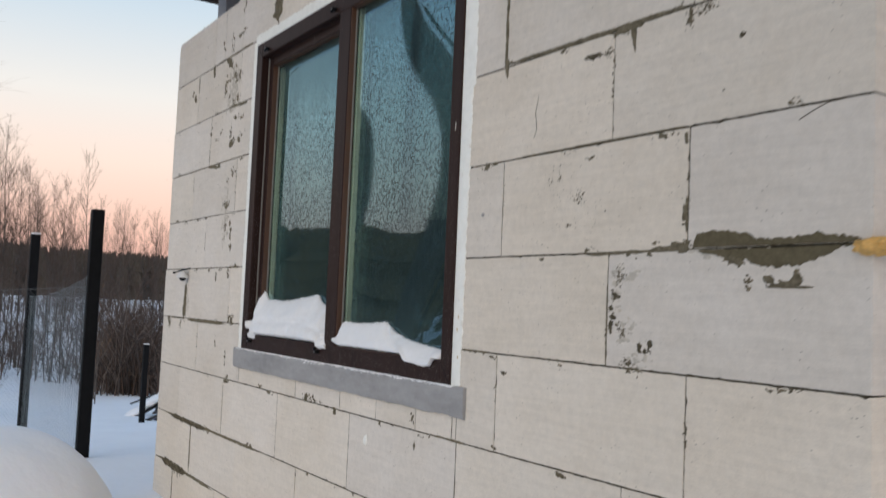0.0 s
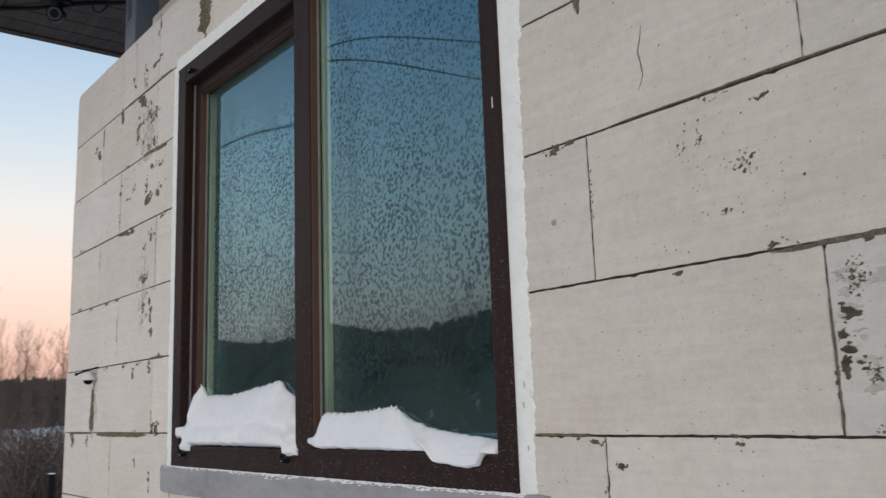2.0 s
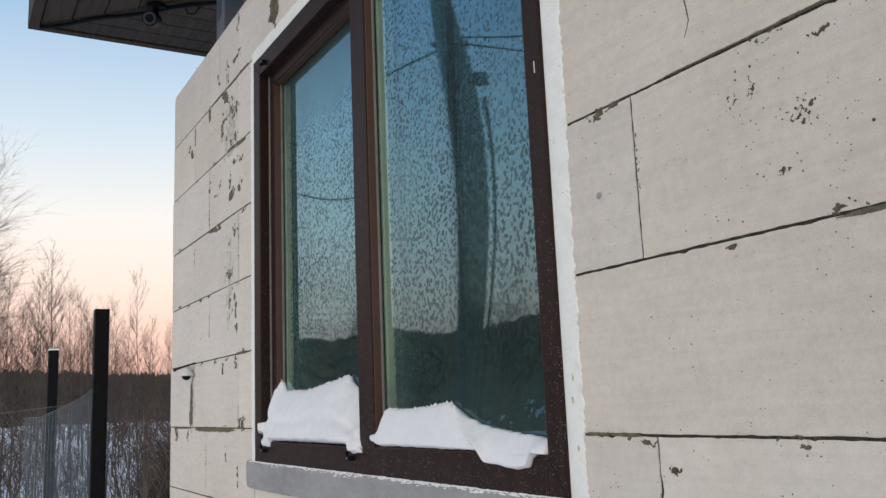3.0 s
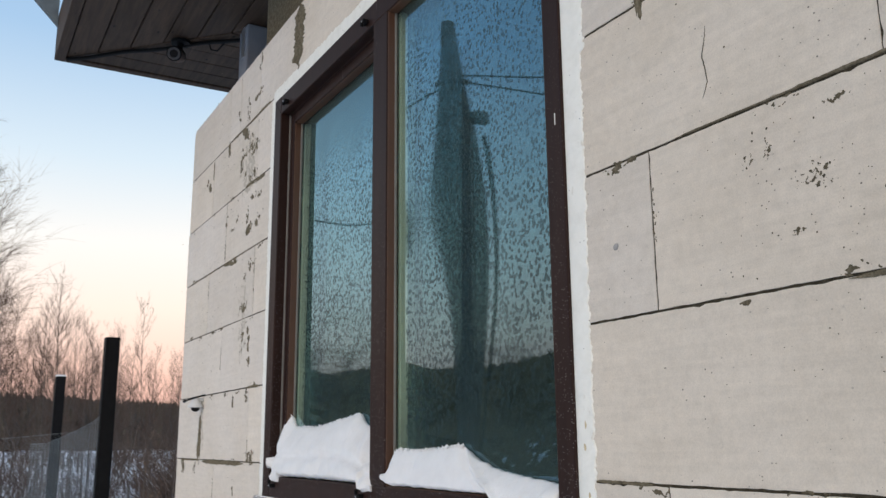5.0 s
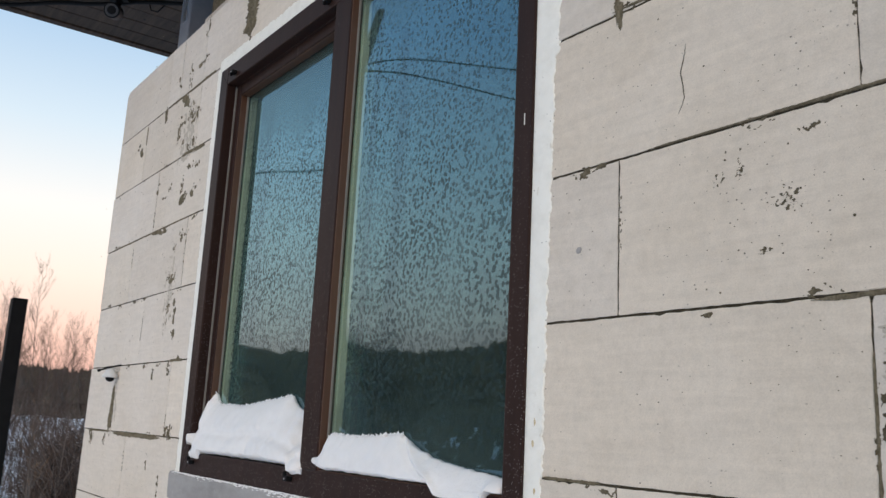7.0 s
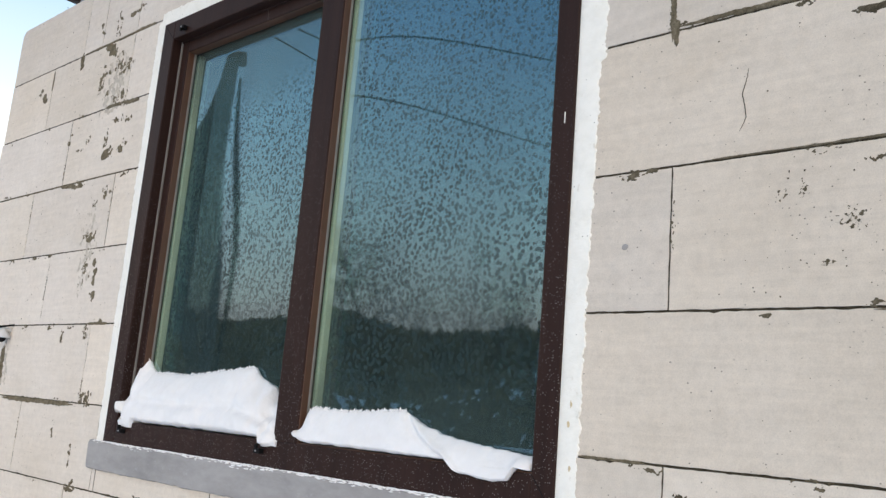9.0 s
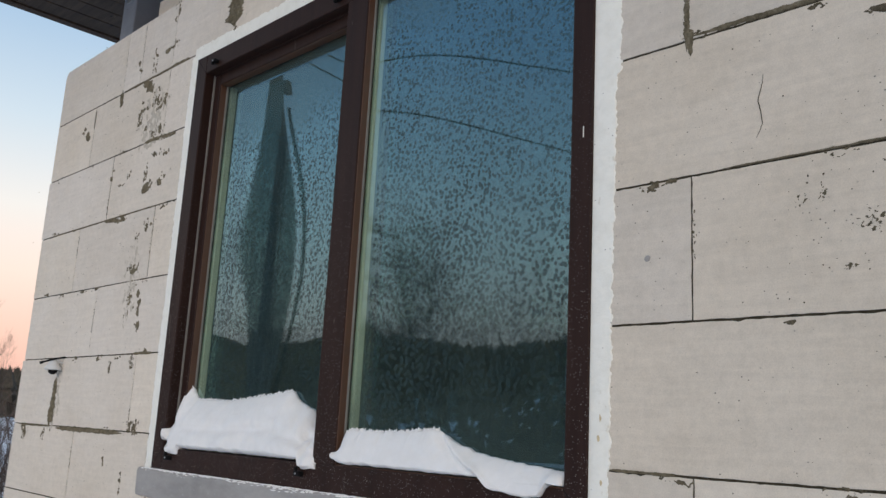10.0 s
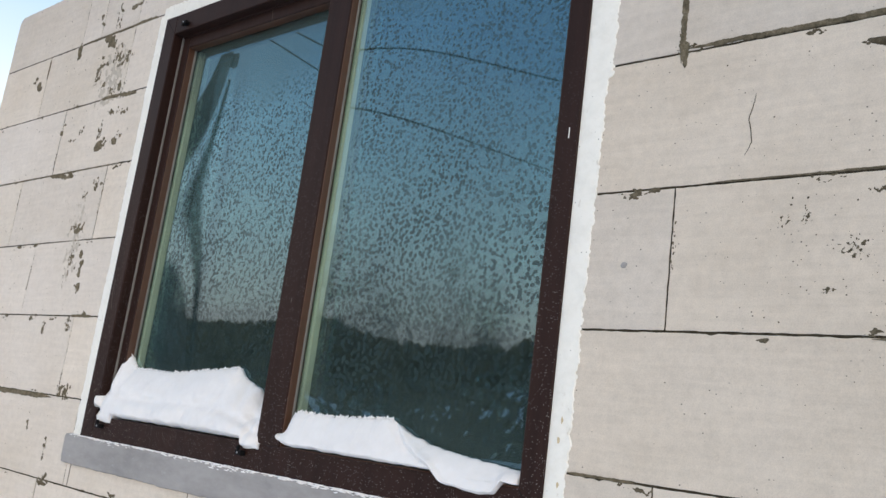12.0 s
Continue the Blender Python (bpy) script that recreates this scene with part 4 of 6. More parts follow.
# ---- window ----
def ring(lo_y, hi_y, lo_z, hi_z, w, x0, x1, name, material, parent, bevel=0.003, sides="lrtb"):
    """Four mitred-looking profiles round an opening; the uprights run through."""
    if "l" in sides:
        part(name, boxed((x0, hi_y - w, lo_z), (x1, hi_y, hi_z), bevel, 2), material, parent)
    if "r" in sides:
        part(name, boxed((x0, lo_y, lo_z), (x1, lo_y + w, hi_z), bevel, 2), material, parent)
    if "t" in sides:
        part(name, boxed((x0 + 0.0006, lo_y + w - 0.001, hi_z - w), (x1, hi_y - w + 0.001, hi_z), bevel, 2), material, parent)
    if "b" in sides:
        part(name, boxed((x0 + 0.0006, lo_y + w - 0.001, lo_z), (x1, hi_y - w + 0.001, lo_z + w), bevel, 2), material, parent)


def pane(y0, y1, z0, z1, x, bow, name, material, parent, thick=0.004, n=28):
    """A pane sucked in by the cold: its middle lies deeper than its rim."""
    bm = bmesh.new()
    sheets = []
    for dx in (0.0, thick):
        g = []
        for i in range(n + 1):
            u = i / n * 2 - 1
            row = []
            for j in range(n + 1):
                v = j / n * 2 - 1
                d = bow * (1 - u * u) * (1 - abs(v) ** 2.1) * (1 + 0.12 * u)
                row.append(bm.verts.new((x + dx + d, y0 + (y1 - y0) * i / n, z0 + (z1 - z0) * j / n)))
            g.append(row)
        sheets.append(g)
    for s, g in enumerate(sheets):
        for i in range(n):
            for j in range(n):
                f = (g[i][j], g[i][j + 1], g[i + 1][j + 1], g[i + 1][j])
                q = bm.faces.new(f if s == 0 else f[::-1])
                q.material_index = s
    a, b = sheets
    for i in range(n):
        bm.faces.new((a[i][0], a[i + 1][0], b[i + 1][0], b[i][0]))
        bm.faces.new((a[i + 1][n], a[i][n], b[i][n], b[i + 1][n]))
        bm.faces.new((a[0][i + 1], a[0][i], b[0][i], b[0][i + 1]))
        bm.faces.new((a[n][i], a[n][i + 1], b[n][i + 1], b[n][i]))
    bmesh.ops.recalc_face_normals(bm, faces=bm.faces)
    ob = part(name, bm, material, parent, smooth=True)
    ob.data.materials.append(M_CLEAR)
    ob.visible_shadow = False
    return ob


MULL_Y0, MULL_Y1 = 2.737, 2.822
SASH = 0.043


def build_window():
    win = thing("window_1", (0, 0, 0), "dark brown two-light window with rime-specked glass", "window", kind="structure")
    fw, back = 0.064, FACE + 0.100
    fr = part("window_frame", boxed((FACE, WIN_Y1 - fw, WIN_Z0), (back, WIN_Y1, WIN_Z1), 0.003, 2), M_FRAME, win)
    part("jamb", boxed((FACE, WIN_Y0, WIN_Z0), (back, WIN_Y0 + 0.050, WIN_Z1), 0.003, 2), M_FRAME, fr)
    part("head", boxed((FACE + 0.0006, WIN_Y0 + 0.049, WIN_Z1 - fw), (back, WIN_Y1 - fw + 0.001, WIN_Z1), 0.003, 2), M_FRAME, fr)
    part("bottom_rail", boxed((FACE + 0.0006, WIN_Y0 + 0.049, WIN_Z0), (back, WIN_Y1 - fw + 0.001, WIN_Z0 + fw), 0.003, 2), M_FRAME, fr)
    part("mullion", boxed((FACE + 0.0004, MULL_Y0, WIN_Z0 + fw - 0.001), (back, MULL_Y1, WIN_Z1 - fw + 0.001), 0.003, 2), M_FRAME, fr)
    # opening sash, set deeper than the fixed pane, with a gasket line round it
    sy0, sy1, sz0, sz1 = MULL_Y1 - 0.004, WIN_Y1 - fw + 0.004, WIN_Z0 + fw - 0.004, WIN_Z1 - fw + 0.004
    sash = tagged(empty("sash"), "dark brown opening sash")
    sash.parent = win
    sf = FACE + 0.035
    ring(sy0, sy1, sz0, sz1, 0.008, sf - 0.004, back, "gasket", M_GASKET, sash, 0.0015, "lrb")
    part("drip_strip", boxed((sf - 0.003, sy0 + 0.007, sz1 - 0.009), (back, sy1 - 0.007, sz1), 0.002, 2), M_FRAME, sash)
    ring(sy0 + 0.008, sy1 - 0.008, sz0 + 0.008, sz1 - 0.008, SASH - 0.008, sf, back, "sash_rail", M_FRAME, sash, 0.003)
    gy0, gy1, gz0, gz1 = sy0 + SASH, sy1 - SASH, sz0 + SASH, sz1 - SASH
    ring(gy0 - 0.002, gy1 + 0.002, gz0 - 0.002, gz1 + 0.002, 0.003, sf + 0.004, back, "glazing_bead", M_SASHSIDE, sash, 0.001)
    ry0, ry1, rz0, rz1 = WIN_Y0 + 0.050, MULL_Y0, WIN_Z0 + fw, WIN_Z1 - fw
    ring(ry0 - 0.002, ry1 + 0.002, rz0 - 0.002, rz1 + 0.002, 0.004, FACE + 0.004, back, "glazing_bead", M_SASHSIDE, win, 0.001)
    for y0, y1, z0, z1, owner, g, bow in ((gy0, gy1, gz0, gz1, sash, GLASS_SASH, 0.0050), (ry0, ry1, rz0, rz1, win, GLASS, 0.0063)):
        ring(y0, y1, z0, z1, 0.005, g - 0.006, g, "gasket", M_GASKET, owner, 0.001, "lrb")
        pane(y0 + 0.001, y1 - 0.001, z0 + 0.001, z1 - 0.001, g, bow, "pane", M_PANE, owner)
        ring(y0 + 0.003, y1 - 0.003, z0 + 0.003, z1 - 0.003, 0.015, g + 0.005, g + 0.024, "spacer", M_SPACER, owner, 0.001, "lrb")
        pane(y0 + 0.001, y1 - 0.001, z0 + 0.001, z1 - 0.001, g + 0.0245, -0.003, "inner_pane", M_PANE_IN, owner)
    # screen clips on the frame
    for y, z, up in ((3.497, 2.637, 1), (2.862, 2.640, 1), (3.515, 1.395, -1), (2.862, 1.394, -1)):
        clip = boxed((FACE - 0.016, y - 0.011, z - 0.006), (FACE, y + 0.011, z + 0.006), 0.002, 2)
        box(clip, (FACE - 0.020, y - 0.003, z - 0.010 * up - 0.004), (FACE - 0.011, y + 0.004, z - 0.010 * up + 0.007), 0.0015, 1)
        c = part("screen_clip", clip, M_BLACKPL, win, "small black screen clip")
        part("screw", boxed((FACE - 0.018, y - 0.002, z - 0.002), (FACE - 0.0155, y + 0.002, z + 0.002), 0.0008), M_ZINC, c)
    # welded mitres at the four corners of the frame
    for y, z, dy, dz in ((WIN_Y0, WIN_Z0, 0.050, fw), (WIN_Y1, WIN_Z0, -fw, fw), (WIN_Y0, WIN_Z1, 0.050, -fw), (WIN_Y1, WIN_Z1, -fw, -fw)):
        seam = bmesh.new()
        tube(seam, [(FACE + 0.0002, y + 0.04 * dy, z + 0.04 * dz), (FACE + 0.0002, y + dy * 0.97, z + dz * 0.97)], 0.0009, 5)
        part("weld_seam", seam, M_BLACK, fr)
    # a pale scratch on the jamb
    part("scratch", boxed((FACE - 0.0006, 2.041, 2.075), (FACE + 0.001, 2.043, 2.097)), M_PLASTER, win)
    return win


build_window()


def surround():
    """White sealing plaster between the frame and the blocks, with a ragged outer edge."""
    s = tagged(empty("trim_window"), "ragged white plaster strip round the window", "trim", kind="structure")

    def strip(a, b, out, width, seed):
        n = 420
        bm = bmesh.new()
        rows = []
        for i in range(n + 1):
            f = i / n
            c = Vector(a).lerp(Vector(b), f)
            L = (Vector(b) - Vector(a)).length * f
            w = (width if isinstance(width, float) else float(np.interp(c.z, *width))) * (1 + 0.09 * noise.noise((L * 4, seed, 0)) + 0.08 * noise.noise((L * 14, seed, 4)) + 0.11 * noise.noise((L * 55, seed, 7)) + 0.09 * noise.noise((L * 150, seed, 2)))
            o = Vector(out)
            rows.append([bm.verts.new(c + o * d + Vector((x, 0, 0))) for d, x in
                         ((-0.012, W - 0.0012), (w * 0.5, W - 0.0022), (w * 0.93, W - 0.0014), (w, W + 0.002))])
        for r0, r1 in zip(rows, rows[1:]):
            for k in range(3):
                bm.faces.new((r0[k], r0[k + 1], r1[k + 1], r1[k]))
        bmesh.ops.recalc_face_normals(bm, faces=bm.faces)
        part("plaster_strip", bm, M_PLASTER, s)

    strip((0, WIN_Y0, 1.335), (0, WIN_Y0, WIN_Z1 + 0.03), (0, -1, 0), ([1.30, 1.45, 1.70, 2.05, 2.187, 2.195, 2.75], [0.040, 0.042, 0.047, 0.049, 0.055, 0.062, 0.064]), 1.0)
    strip((0, WIN_Y1, 1.335), (0, WIN_Y1, WIN_Z1 + 0.02), (0, 1, 0), 0.052, 2.0)
    strip((0, WIN_Y1 + 0.03, WIN_Z1), (0, WIN_Y0 - 0.03, WIN_Z1), (0, 0, 1), 0.052, 3.0)
    # the packing behind it closes the gap to the frame
    bm = bmesh.new()
    box(bm, (W + 0.002, OPEN_Y0 - 0.005, OPEN_Z0), (W + 0.06, WIN_Y0 + 0.002, OPEN_Z1 + 0.005))
    box(bm, (W + 0.002, WIN_Y1 - 0.002, OPEN_Z0), (W + 0.06, OPEN_Y1 + 0.005, OPEN_Z1 + 0.005))
    box(bm, (W + 0.002, WIN_Y0, WIN_Z1 - 0.002), (W + 0.06, WIN_Y1, OPEN_Z1 + 0.005))
    box(bm, (W + 0.002, WIN_Y0, OPEN_Z0 - 0.005), (W + 0.06, WIN_Y1, WIN_Z0 + 0.002))
    part("packing", bm, M_PLASTER, s)
    # tan foam residue low on the strip
    for i, z in enumerate((1.548, 1.512, 1.436)):
        bm = bmesh.new()
        blob(bm, 1.998 + 0.004 * math.sin(i * 2.1), z, 0.0032, 0.006, random.Random(40 + i), x=W - 0.0016, thick=0.0009)
        part("foam_residue", bm, mat_residue, s)


mat_residue = mat_plain("tan_residue", (0.66, 0.53, 0.33), 0.8, 0, 0.15, 60)
surround()


def build_sill():
    """Grey cement band under the window, its top edge rimed."""
    y0, y1, z0, z1 = 1.948, 3.702, 1.272, 1.357
    bm = bmesh.new()
    n = 150
    rows = []
    for i in range(n + 1):
        y = y0 + (y1 - y0) * i / n
        e = 0.004 * noise.noise((y * 9, 1, 0)) + 0.002 * noise.noise((y * 40, 3, 0))
        t = 0.002 * noise.noise((y * 25, 7, 0))
        p = 0.010 + 0.002 * noise.noise((y * 5, 5, 0))
        rows.append([bm.verts.new((x, y, z)) for x, z in ((W + 0.002, z0 + e), (W - p * 0.8, z0 + e + 0.004), (W - p, z0 + 0.02), (W - p * 1.1, z1 - 0.008 + t), (W - p * 0.8, z1 + t), (W + 0.002, z1 + 0.002 + t))])
    for r0, r1 in zip(rows, rows[1:]):
        for k in range(5):
            bm.faces.new((r0[k], r0[k + 1], r1[k + 1], r1[k]))
    bm.faces.new(rows[0])
    bm.faces.new(rows[-1][::-1])
    bmesh.ops.recalc_face_normals(bm, faces=bm.faces)
    sill = tagged(part("window_sill", bm, M_CEMENT), "grey cement band below the window, rimed on top", "sill", kind="structure")
    bm = bmesh.new()
    rnd = random.Random(3)
    for i in range(2600):
        y = rnd.uniform(y0 + 0.06, y1 - 0.02)
        s = rnd.uniform(0.0012, 0.0042) * (1 + 0.8 * noise.noise((y * 11, 2, 2)))
        m = Matrix.Translation((W - rnd.uniform(0.0, 0.010), y, z1 + 0.001 - (0.004 + 0.016 * max(0.0, noise.noise((y * 6, 4, 1)) + 0.25)) * rnd.random() ** 2)) @ Matrix.Diagonal((0.7, rnd.uniform(1.5, 4), 0.45, 1))
        bmesh.ops.create_icosphere(bm, subdivisions=1, radius=s, matrix=m)
    part("rime", bm, M_FLUFF, sill, "thin line of frost", True)


build_sill()


# ---- the snow caught in the window ----
def snow_slab(name, label, top, y0, y1, z_bottom, glass, lip, seed, foot, groove, shape):
    """Snow leaning on the glass: height along the sill by a few knots, bulging out to the frame's face, frayed on top."""
    nu, nv = 190, 40
    bm = bmesh.new()
    ky, kz = [k[0] for k in top], [k[1] for k in top]
    fronts, backs = [], []
    deep = glass - 0.004 - 1.350
    for i in range(nu + 1):
        f = i / nu
        y = y1 + (y0 - y1) * f
        fray = max(0.0, noise.noise((y * 160, seed, 2))) * 0.005 + max(0.0, noise.noise((y * 420, seed, 4))) * 0.004
        fray *= 1.0 if f < (0.78 if glass > 1.4 else 0.48) else 0.25
        h = float(np.interp(f, ky, kz)) + 0.003 * noise.noise((y * 50, seed, 1)) + fray
        zb = z_bottom + lip(f) + 0.003 * noise.noise((y * 30, seed, 5))
        colf, colb = [], []
        for j in range(nv + 1):
            v = j / nv
            z = zb + (z_bottom + h - zb) * v
            bulge = deep * (1 - v ** 1.6) ** 0.8 - groove * math.exp(-((v - 0.40) / 0.085) ** 2)
            bulge *= 1 + 0.16 * noise.noise((y * 9, z * 12, seed)) + 0.05 * noise.noise((y * 35, z * 35, seed))
            bulge += shape(f, v)
            endf = 0.55 + 0.45 * min(1.0, 22 * f, 22 * (1 - f)) ** 0.5
            bottom = min(1.0, 8 * v + 0.45) ** 0.5
            x = glass - 0.005 - (0.004 + bulge * endf) * bottom
            yy = y + foot * math.exp(-f * 18) * math.exp(-((v - 0.22) / 0.16) ** 2)
            if z < WIN_Z0 + 0.066 or yy > MULL_Y0 - 0.002 and y1 < 3 or yy > WIN_Y1 - 0.066:
                x = min(x, FACE - 0.004 - 0.006 * math.sin(math.pi * min(1.0, max(0.0, v * 1.6))))
            colf.append(bm.verts.new((x, yy, z)))
            front_of_frame = z < WIN_Z0 + 0.066 or yy > MULL_Y0 - 0.002 and y1 < 3 or yy > WIN_Y1 - 0.066
            colb.append(bm.verts.new((FACE + 0.001 if front_of_frame else glass - 0.001, yy, z)))
        fronts.append(colf)
        backs.append(colb)
    for g, flip in ((fronts, False), (backs, True)):
        for i in range(nu):
            for j in range(nv):
                q = (g[i][j], g[i + 1][j], g[i + 1][j + 1], g[i][j + 1])
                bm.faces.new(q if not flip else q[::-1])
    for i in range(nu):
        bm.faces.new((fronts[i][0], backs[i][0], backs[i + 1][0], fronts[i + 1][0]))
        bm.faces.new((fronts[i][nv], fronts[i + 1][nv], backs[i + 1][nv], backs[i][nv]))
    for j in range(nv):
        bm.faces.new((fronts[0][j], fronts[0][j + 1], backs[0][j + 1], backs[0][j]))
        bm.faces.new((fronts[nu][j + 1], fronts[nu][j], backs[nu][j], backs[nu][j + 1]))
    bmesh.ops.recalc_face_normals(bm, faces=bm.faces)
    ob = thing(name, (glass, (y0 + y1) / 2, z_bottom), label, "snow")
    slab = part("slab", bm, M_FLUFF, None, smooth=True)
    slab.parent = ob
    slab.location = (-glass, -(y0 + y1) / 2, -z_bottom)
    # loose flakes standing up along the torn top
    bm = bmesh.new()
    rnd = random.Random(int(seed * 10))
    for _ in range(320):
        f = rnd.random() * (0.78 if glass > 1.4 else 0.48)
        y = y1 + (y0 - y1) * f
        h = float(np.interp(f, ky, kz))
        s = rnd.uniform(0.0014, 0.0042)
        c = Vector((-rnd.uniform(0.002, 0.011), y - (y0 + y1) / 2, h + rnd.uniform(-0.005, 0.002)))
        tip = c + Vector((rnd.uniform(-1, 0.5), rnd.uniform(-1, 1), rnd.uniform(0.5, 1.6))) * s * 1.3
        ring3 = [bm.verts.new(c + Vector((s * math.cos(a), s * math.sin(a), rnd.uniform(-0.4, 0.4) * s))) for a in (0.3, 2.4, 4.5)]
        t = bm.verts.new(tip)
        for k in range(3):
            bm.faces.new((ring3[k], ring3[(k + 1) % 3], t))
    part("frayed_edge", bm, M_FLUFF, ob, "loose flakes along the torn top edge")
    return ob


snow_slab("snow_drift", "white snow slab leaning on the glass, with a frayed top", [(0, 0.172), (0.012, 0.192), (0.03, 0.178), (0.055, 0.155), (0.09, 0.143), (0.33, 0.14), (0.535, 0.155), (0.735, 0.169), (0.775, 0.143), (0.865, 0.122), (0.90, 0.085), (1.0, 0.072)],
          2.806, 3.545, 1.425, GLASS_SASH, lambda f: -0.018 if 0.01 < f < 0.10 or f > 0.925 else 0.0, 2.0, 0.026, 0.008,
          lambda f, v: -0.022 * math.exp(-((f - 0.91) / 0.03) ** 2 - ((v - 0.62) / 0.16) ** 2) + 0.006 * math.exp(-((f - 0.965) / 0.02) ** 2) - 0.006 * math.exp(-((f - 0.80 - 0.10 * (1 - v)) / 0.016) ** 2) * v)
snow_slab("snow_drift", "white snow slab sagging over the window's bottom rail", [(0, 0.068), (0.02, 0.077), (0.2, 0.075), (0.47, 0.086), (0.56, 0.061), (0.66, 0.044), (0.82, 0.031), (0.92, 0.027), (1.0, 0.020)],
          2.076, 2.722, 1.427, GLASS, lambda f: -0.029 * float(np.interp(f, [0.69, 0.75, 0.80, 0.88, 0.93, 0.955], [0, 0.75, 0.85, 1.0, 0.8, 0])), 5.0, 0.022, 0.0,
          lambda f, v: 0.007 * math.exp(-((f - 0.53 - 0.24 * (1 - v)) / 0.03) ** 2) - 0.008 * math.exp(-((f - 0.48 - 0.22 * (1 - v)) / 0.022) ** 2))


# ---- eaves ----
def build_eaves():
    roof = thing("roof", (0, 0, SOFFIT_Z), "dark stained board soffit and roof edge of the eaves", "roof", kind="structure")

    def board(name, corners, z0, z1, material, label=""):
        """A board between four plan corners."""
        bm = bmesh.new()
        lo = [bm.verts.new((x, y, z0 - SOFFIT_Z)) for x, y in corners]
        hi = [bm.verts.new((x, y, z1 - SOFFIT_Z)) for x, y in corners]
        bm.faces.new(lo)
        bm.faces.new(hi[::-1])
        n = len(corners)
        for i in range(n):
            bm.faces.new((lo[i], hi[i], hi[(i + 1) % n], lo[(i + 1) % n]))
        bmesh.ops.recalc_face_normals(bm, faces=bm.faces)
        bmesh.ops.bevel(bm, geom=[e for e in bm.edges if all(abs(v.co.z - (z0 - SOFFIT_Z)) < 1e-5 for v in e.verts)], offset=0.003, segments=1, affect="EDGES")
        return part(name, bm, material, roof, label)

    bw, gap = 0.133, 0.005
    rnd = random.Random(4)
    # boards along the wall, mitred at the corner
    for i in range(8):
        a, b = EAVE_X + 0.033 + i * bw, EAVE_X + 0.033 + (i + 1) * bw - gap
        dz = rnd.uniform(0, 0.004)
        ya, yb = EAVE_Y - (a - EAVE_X), EAVE_Y - (b - EAVE_X)
        cut = rnd.uniform(0.2, 2.8)
        board("board", ((a, cut + 0.002), (b, cut + 0.002), (b, yb - 0.004), (a, ya - 0.004)), SOFFIT_Z + dz, SOFFIT_Z + 0.025, M_SOFFIT)
        board("board", ((a, -2.5), (b, -2.5), (b, cut - 0.002), (a, cut - 0.002)), SOFFIT_Z + 0.002, SOFFIT_Z + 0.025, M_SOFFIT)
    # boards across the end
    for i in range(6):
        a, b = EAVE_Y - 0.03 - i * bw, EAVE_Y - 0.03 - (i + 1) * bw + gap
        xa, xb = EAVE_X + (EAVE_Y - a), EAVE_X + (EAVE_Y - b)
        dz = rnd.uniform(0, 0.004)
        board("board", ((xa + 0.004, a), (5.8, a), (5.8, b), (xb + 0.004, b)), SOFFIT_Z + dz, SOFFIT_Z + 0.025, M_SOFFIT)
    # fascia boards, a closing layer above and the sheet roof
    board("fascia", ((EAVE_X - 0.022, -2.5), (EAVE_X + 0.028, -2.5), (EAVE_X + 0.028, EAVE_Y), (EAVE_X - 0.022, EAVE_Y)), SOFFIT_Z - 0.007, SOFFIT_Z + 0.24, M_SOFFIT, "dark fascia board")
    board("fascia", ((EAVE_X - 0.022, EAVE_Y - 0.028), (5.8, EAVE_Y - 0.028), (5.8, EAVE_Y + 0.022), (EAVE_X - 0.022, EAVE_Y + 0.022)), SOFFIT_Z - 0.005, SOFFIT_Z + 0.235, M_SOFFIT, "dark fascia board")
    board("deck", ((EAVE_X + 0.03, -2.5), (5.8, -2.5), (5.8, EAVE_Y - 0.03), (EAVE_X + 0.03, EAVE_Y - 0.03)), SOFFIT_Z + 0.03, SOFFIT_Z + 0.06, M_SOFFIT)
    bm = bmesh.new()
    # four slopes that meet in a short ridge
    x0, x1, y0, y1 = EAVE_X - 0.015, 6.62, -2.6, EAVE_Y + 0.02
    mid, rise, half = (x0 + x1) / 2, 1.55, (x1 - x0) / 2
    rows = []
    for lift in (0.245, 0.28):
        rim = [bm.verts.new((x, y, lift)) for x, y in ((x0, y0), (x1, y0), (x1, y1), (x0, y1))]
        ridge = [bm.verts.new((mid, y, lift + rise)) for y in (y0 + half, y1 - half)]
        a, b, c, e = rim
        bm.faces.new((a, b, ridge[0]))
        bm.faces.new((b, c, ridge[1], ridge[0]))
        bm.faces.new((c, e, ridge[1]))
        bm.faces.new((e, a, ridge[0], ridge[1]))
        rows.append(rim)
    for i in range(4):
        k = (i + 1) % 4
        bm.faces.new((rows[0][i], rows[0][k], rows[1][k], rows[1][i]))
    bmesh.ops.recalc_face_normals(bm, faces=bm.faces)
    part("roof_sheet", bm, M_SHEET, roof, "grey-green metal roof sheet")
    # folded end of the metal drip edge
    bm = bmesh.new()
    t = EAVE_Y - 0.02
    tri = ((0.635, 0.306), (0.774, 0.387), (0.772, 0.231), (0.775, 0.162))
    f0 = [bm.verts.new((x, t - 0.02, z)) for x, z in tri]
    f1 = [bm.verts.new((x, t + 0.012, z)) for x, z in tri]
    bm.faces.new(f0)
    bm.faces.new(f1[::-1])
    for i in range(4):
        bm.faces.new((f0[i], f0[(i + 1) % 4], f1[(i + 1) % 4], f1[i]))
    bmesh.ops.recalc_face_normals(bm, faces=bm.faces)
    part("drip_edge", bm, M_DRIP, roof, "folded end of the metal drip edge")
    return roof


build_eaves()


